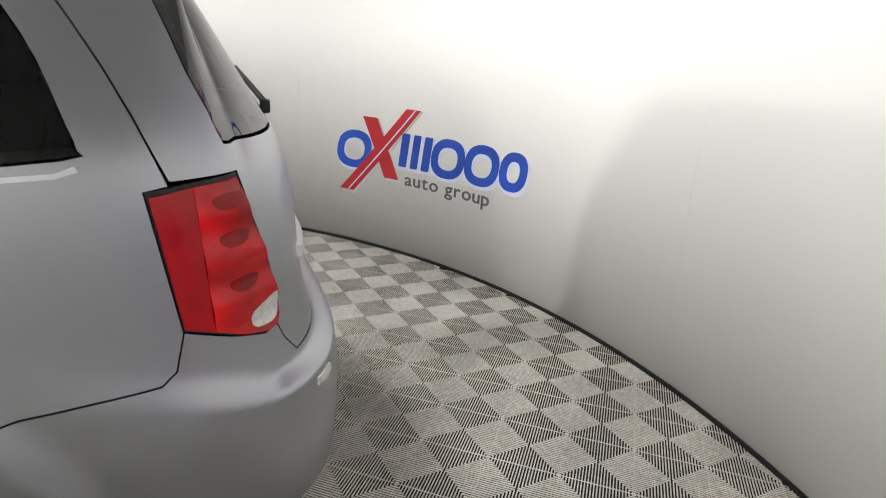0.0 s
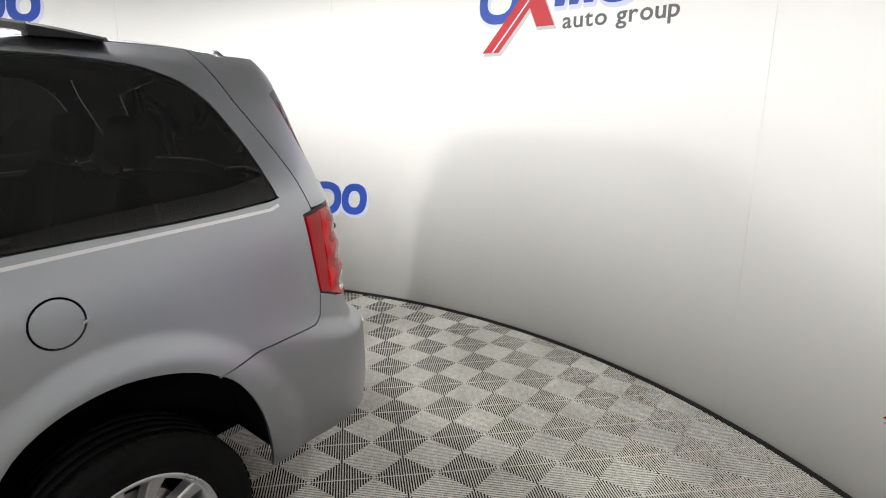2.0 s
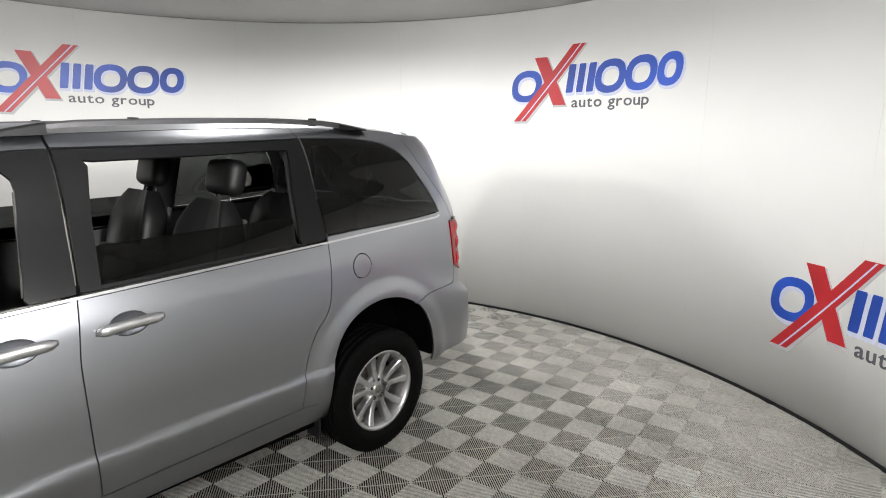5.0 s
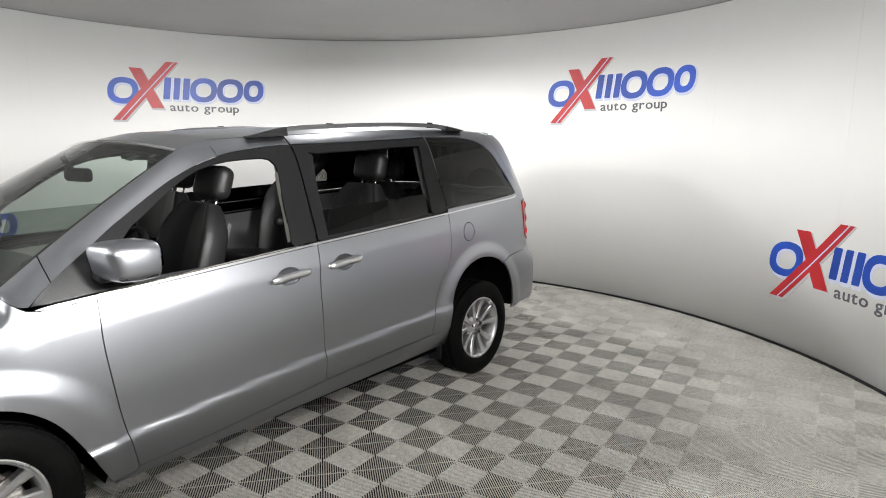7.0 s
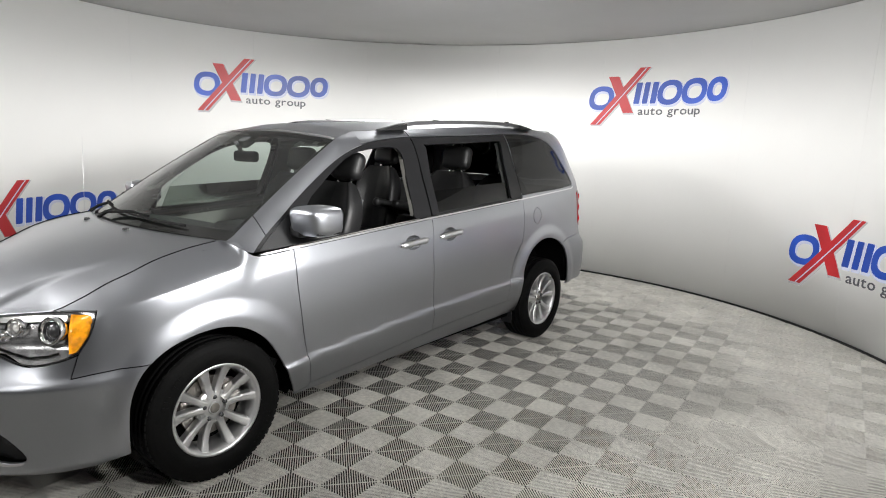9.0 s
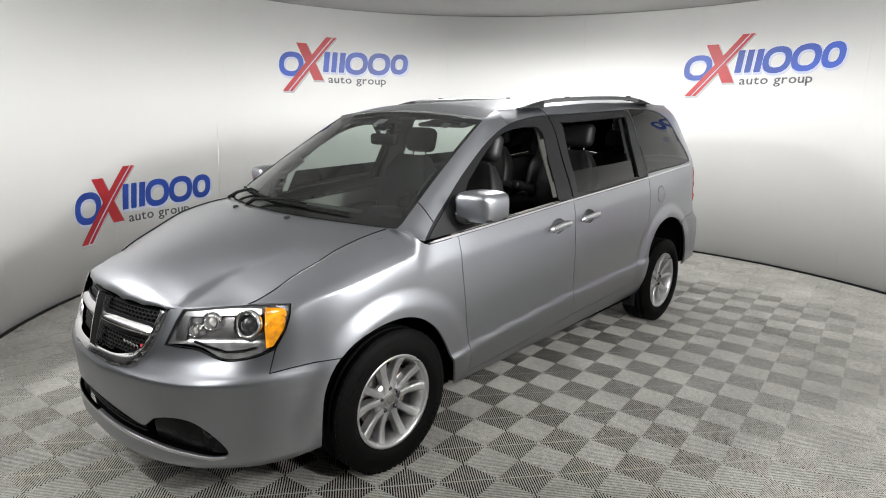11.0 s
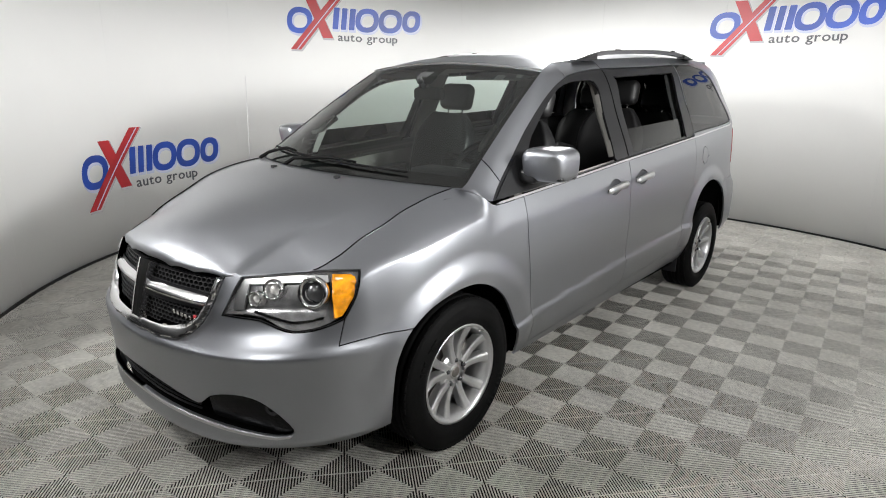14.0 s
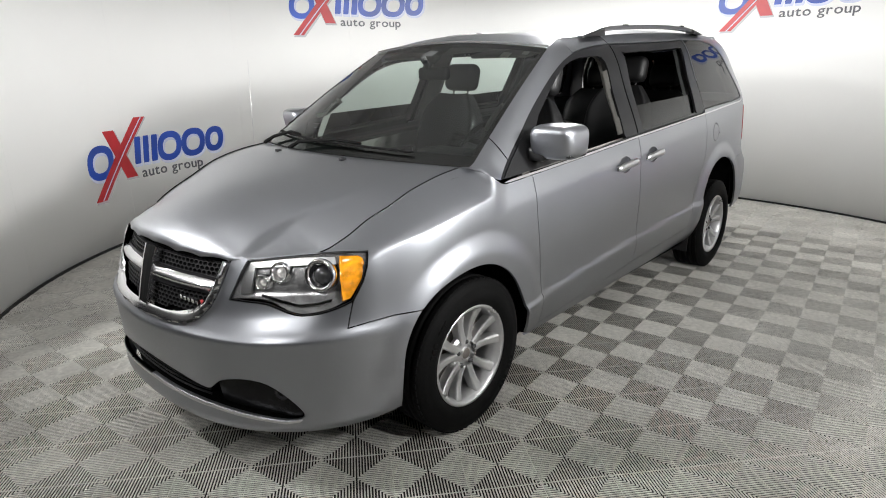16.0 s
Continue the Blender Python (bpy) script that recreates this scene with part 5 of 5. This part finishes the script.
for a in (0, math.pi, -math.pi / 2):
    bm = bmesh.new()
    box(bm, .05, .18, -.010, .010, -.018, .018, .006, 2, sm @ Matrix.Rotation(a, 4, "Y"))
    part("wheel_spoke", bm, alloy if a != -math.pi / 2 else cabin_grey, st)
bm = bmesh.new()
tube(bm, [(-.80, .38, 1.105), (-.50, .38, 1.02)], .045, 12)
part("steering_column", bm, cabin_grey, st, smooth=True)

# mirror behind the windshield, with its housing
rv = new("rear_view_mirror")
rv.parent = van
bm = bmesh.new()
cushion(bm, .05, .20, .07, Matrix.Translation((-.755, .03, 1.535)) @ Matrix.Rotation(radians(10), 4, "Z"), .022)
part("mirror_body", bm, cabin_grey, rv, smooth=True)
bm = bmesh.new()
tube(bm, [(-.745, 0, 1.55), (-.72, 0, 1.60), (-.70, 0, 1.625)], .014, 8)
part("mirror_stalk", bm, cabin_grey, rv)
bm = bmesh.new()
cushion(bm, .09, .11, .05, Matrix.Translation((-.785, -.02, 1.622)) @ Matrix.Rotation(radians(30), 4, "Y"), .03)
part("sensor_cover", bm, cabin_grey, rv, smooth=True)

# headliner, visors, pillars and door cards inside
rows = []
for i in range(14):
    x = -.98 - 2.55 * i / 13
    ze = knot_top(min(x, -1.15)) - .055
    rows.append([(x, .60 * j / 8, ze + .035 * (1 - (j / 8) ** 2) - (.03 if abs(j) == 8 else 0)) for j in range(-8, 9)])
part("headliner", loft(rows), cabin_pale, van, "pale headliner")
for y in (.36, -.36):
    bm = bmesh.new()
    cushion(bm, .16, .38, .022, Matrix.Translation((-.99, y, 1.638)) @ Matrix.Rotation(radians(10), 4, "Y"), .009)
    part("sun_visor", bm, cabin_pale, van, smooth=True)
for side in (1, -1):
    part("door_card", panel_mesh("door_card", [(-.50, .40), (-.50, 1.085)] + belt_run(-.60, -1.55, -.01, 6) + [(-1.56, .42)], (), sides=(side,), gap=0, depth=.03, out=-.085), cabin_pale, van, "pale grey door trim")
    part("door_armrest", panel_mesh("door_armrest", [(-.75, .86), (-.80, .94), (-1.25, 1.01), (-1.42, 1.01), (-1.45, .93), (-1.30, .90)], (), sides=(side,), gap=0, depth=.05, out=-.12), leather, van, "black door armrest")
    part("door_card", panel_mesh("door_card", [(-1.62, .42)] + belt_run(-1.62, -2.66, -.01, 6) + [(-2.66, .45)], (), sides=(side,), gap=0, depth=.03, out=-.085), cabin_grey, van, "dark sliding door trim")
    part("window_shelf", panel_mesh("window_shelf", belt_run(-.56, -2.66, -.014, 10) + belt_run(-2.66, -.56, .004, 10), (), sides=(side,), gap=0, depth=.10, out=-.006), trim_black, van)
    part("rear_trim", panel_mesh("rear_trim", [(-2.70, .96), (-2.70, 1.26), (-3.66, 1.30), (-3.70, .96)], (), sides=(side,), gap=0, depth=.02, out=-.10, dq=.08, dz=.05), cabin_grey, van)
    # inner pillars
    part("inner_pillar", panel_mesh("inner_pillar", [(-1.475, 1.19), (-1.50, 1.60), (-1.46, 1.655), (-1.68, 1.67), (-1.68, 1.60), (-1.655, 1.21)], (), sides=(side,), gap=0, depth=.02, out=-.055), cabin_pale, van, "pale inner centre pillar")
    part("inner_pillar", panel_mesh("inner_pillar", [(-2.60, 1.27), (-2.66, 1.68), (-2.78, 1.70), (-2.78, 1.28)], (), sides=(side,), gap=0, depth=.02, out=-.06), cabin_grey, van)
    part("door_jamb", panel_mesh("door_jamb", [(-1.424, 1.20), (-1.450, 1.38), (-1.468, 1.55), (-1.480, 1.55), (-1.464, 1.38), (-1.440, 1.20)], (), sides=(side,), gap=0, depth=.03, out=-.012), cabin_pale, van)
    bm = bmesh.new()
    e = [ws_point(t, side * .975, -.035) for t in (0.05, .3, .6, .97)]
    tube(bm, e, .030, 8)
    part("pillar_trim", bm, cabin_grey, van, smooth=True)
    bm = bmesh.new()
    g = [ws_point(t, side * .90, -.06) for t in (.34, .37, .50, .53)]
    tube(bm, [g[0], g[1] + Vector((-.03, -side * .03, 0)), g[2] + Vector((-.03, -side * .03, 0)), g[3]], .013, 8)
    part("grab_handle", bm, cabin_pale, van, smooth=True)

# half lowered front window on the far side
part("lowered_window", panel_mesh("lowered_window", [(-.62, 1.10), (-.66, 1.285), (-1.455, 1.315), (-1.44, 1.15)], (), sides=(-1,), out=-.022, depth=.004, gap=0), glass_side, van, "green tinted front window, half lowered")

# papers behind the windshield
for u, v, w, h in ((.875, .66, .045, .05), (.925, .82, .03, .03)):
    part("windshield_sticker", loft([[ws_point(u + (h / .9) * i, v + w / .6 * j, -.008) for j in (0, 1)] for i in (0, 1)]), paper, van, "small pale sticker on the glass")

# ---- floor tiles: ribs run square to the nearest tile edge ----
TILE, RIBS = 0.287, 24
TILE_ORIGIN, TILE_TURN = Vector((-0.460, 1.131, 0)), 50.49


def tile_faces():
    """Corners of the top faces and flanks of one ribbed tile about its middle."""
    verts, faces = [], []
    half, pitch = TILE / 2 - 0.00005, TILE / RIBS
    drop = -0.0036

    def bar(corners, ends=True):
        k = len(verts)
        verts.extend([(x, y, 0.0) for x, y in corners] + [(x, y, drop) for x, y in corners])
        faces.append((k, k + 1, k + 2, k + 3))
        for a in range(4):
            b = (a + 1) % 4
            faces.append((k + b, k + a, k + a + 4, k + b + 4))

    rim = 0.0007
    top, foot = pitch * 0.185, pitch * 0.21

    def rib(lo, w):
        """One rib: a narrow flat top and steep flanks, mitred along the diagonals."""
        k = len(verts)
        for z, hw in ((0.0, top), (drop, foot)):
            verts.extend((*p, z) for p in (at(lo + abs(w - hw) - abs(w), w - hw), at(half - rim, w - hw), at(half - rim, w + hw), at(lo + abs(w + hw) - abs(w), w + hw)))
        faces.append((k, k + 1, k + 2, k + 3))
        for a in range(4):
            b = (a + 1) % 4
            faces.append((k + b, k + a, k + a + 4, k + b + 4))

    for turn in range(4):
        c, s = ((1, 0), (0, 1), (-1, 0), (0, -1))[turn]

        def at(r, w):
            return (c * r - s * w, s * r + c * w)

        bar([at(half - rim, -half), at(half, -half), at(half, half - rim), at(half - rim, half - rim)])
        for k in range(RIBS):
            w = (k - RIBS / 2 + 0.5) * pitch
            if half - rim - abs(w) < 0.002:
                continue
            rib(abs(w), w)
    return verts, faces


floor = thing("floor", "grey ribbed plastic floor tiles laid in a checker of rib directions", "floor", kind="structure")
tv, tf = tile_faces()
tile_mesh = bpy.data.meshes.new("tile")
tile_mesh.from_pydata(tv, [], tf)
tile_mesh.materials.append(tile_grey)
spin = Matrix.Rotation(radians(TILE_TURN), 4, "Z")
places = []
for i in range(-34, 35):
    for j in range(-34, 35):
        p = TILE_ORIGIN + spin @ Vector(((i + 0.5) * TILE, (j + 0.5) * TILE, 0))
        inside = ((p.x - CX) / (AX + 0.12)) ** 2 + ((p.y - CY) / (AY + 0.12)) ** 2 < 1
        if inside or (p.x > -2.6 and p.x < 4.2 and p.y > -2.4 and p.y < 5.6):
            # the strip beside and before the van is where the walk goes
            near = abs(p.y - 1.75 - 0.10 * p.x) + 0.25 * abs(p.x + 1.2)
            places.append((near, p))
places.sort(key=lambda e: e[0])
for near, p in places[:300]:
    o = new("tile", tile_mesh)
    o.parent = floor
    o.matrix_world = Matrix.Translation(p) @ spin
rest_v, rest_f = [], []
base = np.array(tv) @ np.array(spin.to_3x3()).T
for near, p in places[300:]:
    k = len(rest_v)
    rest_v.extend((base + np.array(p)).tolist())
    rest_f.extend([tuple(i + k for i in f) for f in tf])
rest = bpy.data.meshes.new("outer_tiles")
rest.from_pydata(rest_v, [], rest_f)
tagged(part("outer_tiles", rest, tile_grey, floor), "", "", kind="stuff")

# ---- printed wall signs, the mark drawn as plain shapes ----
def lettering(text, wide, high, heavy=0.012):
    """Flat letters of the built-in font, each a mesh, set in a line so wide, with the small ones so high."""
    made, pen = [], 0.0
    for ch in text:
        if ch == " ":
            pen += 0.30
            continue
        cu = bpy.data.curves.new("letter", "FONT")
        cu.body, cu.extrude, cu.offset, cu.resolution_u = ch, 0.01, heavy, 3
        ob = new("letter", cu)
        me = bpy.data.meshes.new_from_object(ob.evaluated_get(bpy.context.evaluated_depsgraph_get()))
        bpy.data.objects.remove(ob)
        bpy.data.curves.remove(cu)
        me.materials.clear()
        xs = [v.co.x for v in me.vertices]
        made.append((me, pen - min(xs)))
        pen += max(xs) - min(xs) + 0.085
    k = wide / (pen - 0.085)
    for me, shift in made:
        for v in me.vertices:
            v.co = ((v.co.x + shift) * k, v.co.y * high / 0.52, 0.0022 if v.co.z > 0 else 0.0)
    return [me for me, _ in made]


LETTERS = lettering("auto group", 0.80, 0.072)


def sign(deg, z0, label):
    """Ring, crossed red bars, blue blocks and rings, and grey words, bent round the wall. u runs to the right, v up."""
    root = thing("wall_sign", label, "sign", "signs round the booth wall")
    perdeg = math.hypot(AX * math.sin(radians(deg - 12)), AY * math.cos(radians(deg - 12))) * math.pi / 180
    root.matrix_world = Matrix.Translation(on_wall(deg - 12, z0))
    back = root.matrix_world.inverted()

    def put(u, v, out):
        return back @ on_wall(deg - u / perdeg, z0 + v, out)

    def shape(name, outline, mat, out, hole=None, lab=""):
        bm = bmesh.new()
        n = len(outline)
        top = [bm.verts.new(put(u, v, out)) for u, v in outline]
        low = [bm.verts.new(put(u, v, 0.0005)) for u, v in outline]
        for i in range(n):
            bm.faces.new((low[i], low[(i + 1) % n], top[(i + 1) % n], top[i]))
        if hole:
            t2 = [bm.verts.new(put(u, v, out)) for u, v in hole]
            l2 = [bm.verts.new(put(u, v, 0.0005)) for u, v in hole]
            for i in range(n):
                j = (i + 1) % n
                bm.faces.new((top[i], top[j], t2[j], t2[i]))
                bm.faces.new((t2[i], t2[j], l2[j], l2[i]))
        else:
            bm.faces.new(top)
        return part(name, bm, mat, root, lab)

    def ring_shape(cu, cv, ru, rv, mat, out, du=0.0, dv=0.0, grow=0.0, name="ring"):
        slant = 0.12
        def loop(a, b):
            res = []
            for k in range(36):
                th = 2 * math.pi * k / 36
                cs, sn = math.cos(th), math.sin(th)
                x, y = a * math.copysign(abs(cs) ** 0.85, cs), b * math.copysign(abs(sn) ** 0.85, sn)
                res.append((cu + du + x + slant * y, cv + dv + y))
            return res
        shape(name, loop(ru + grow, rv + grow), mat, out, loop(ru - 0.066 - grow, rv - 0.062 - grow))

    def block(u0, u1, v0, v1, mat, out, du=0.0, dv=0.0, grow=0.0, name="block", slant=0.12):
        g = grow
        pts = [(u0 - g, v0 - g), (u1 + g, v0 - g), (u1 + g, v1 + g), (u0 - g, v1 + g)]
        r = []
        for (a, b), (c, d) in zip(pts, pts[1:] + pts[:1]):
            r += [(a + (c - a) * t + du + slant * (b + (d - b) * t - (v0 + v1) / 2), b + (d - b) * t + dv) for t in (0.06, 0.35, 0.65, 0.94)]
        shape(name, r, mat, out)

    def bar(u0, v0, u1, v1, wide, mat, out, du=0.0, dv=0.0, grow=0.0, name="bar"):
        """A slanted stripe in short lengths, so that it follows the wall's curve."""
        w = wide / 2 + grow
        bm = bmesh.new()
        cuts = []
        for i in range(17):
            t = i / 16
            u, v = u0 + (u1 - u0) * t + du, v0 - grow + (v1 - v0 + 2 * grow) * t + dv
            cuts.append([bm.verts.new(put(u + o, v, h)) for o, h in ((-w, 0.0005), (-w, out), (-w / 3, out), (w / 3, out), (w, out), (w, 0.0005))])
        for a, b in zip(cuts, cuts[1:]):
            for k in range(5):
                bm.faces.new((a[k], a[k + 1], b[k + 1], b[k]))
        bm.faces.new(cuts[0]), bm.faces.new(cuts[-1])
        return part(name, bm, mat, root)

    blues = [("r", 0.13, 0.335, 0.165, 0.15), ("b", 0.575, 0.650, 0.26, 0.515), ("b", 0.685, 0.755, 0.26, 0.515), ("b", 0.790, 0.865, 0.26, 0.515), ("r", 1.025, 0.385, 0.155, 0.145), ("r", 1.335, 0.39, 0.155, 0.145), ("r", 1.615, 0.398, 0.120, 0.133)]
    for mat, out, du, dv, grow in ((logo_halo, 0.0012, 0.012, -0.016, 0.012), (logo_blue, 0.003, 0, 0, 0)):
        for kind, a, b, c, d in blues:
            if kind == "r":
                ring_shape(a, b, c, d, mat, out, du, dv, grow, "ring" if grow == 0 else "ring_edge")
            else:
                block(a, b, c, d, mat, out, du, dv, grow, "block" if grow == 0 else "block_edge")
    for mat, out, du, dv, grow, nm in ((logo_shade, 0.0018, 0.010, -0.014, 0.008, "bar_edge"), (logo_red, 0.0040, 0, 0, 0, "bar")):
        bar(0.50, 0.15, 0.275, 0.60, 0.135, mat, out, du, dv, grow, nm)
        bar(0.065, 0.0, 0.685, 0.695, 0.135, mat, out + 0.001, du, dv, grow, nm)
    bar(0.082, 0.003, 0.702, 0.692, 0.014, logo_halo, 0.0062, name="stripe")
    for word in LETTERS:
        me = word.copy()
        for v in me.vertices:
            v.co = put(0.63 + v.co.x, 0.125 + v.co.y, 0.0008 + v.co.z)
        part("letter", me, logo_grey, root)
    return root


SIGN_LABEL = "printed blue and red sign with small grey words on the wall"
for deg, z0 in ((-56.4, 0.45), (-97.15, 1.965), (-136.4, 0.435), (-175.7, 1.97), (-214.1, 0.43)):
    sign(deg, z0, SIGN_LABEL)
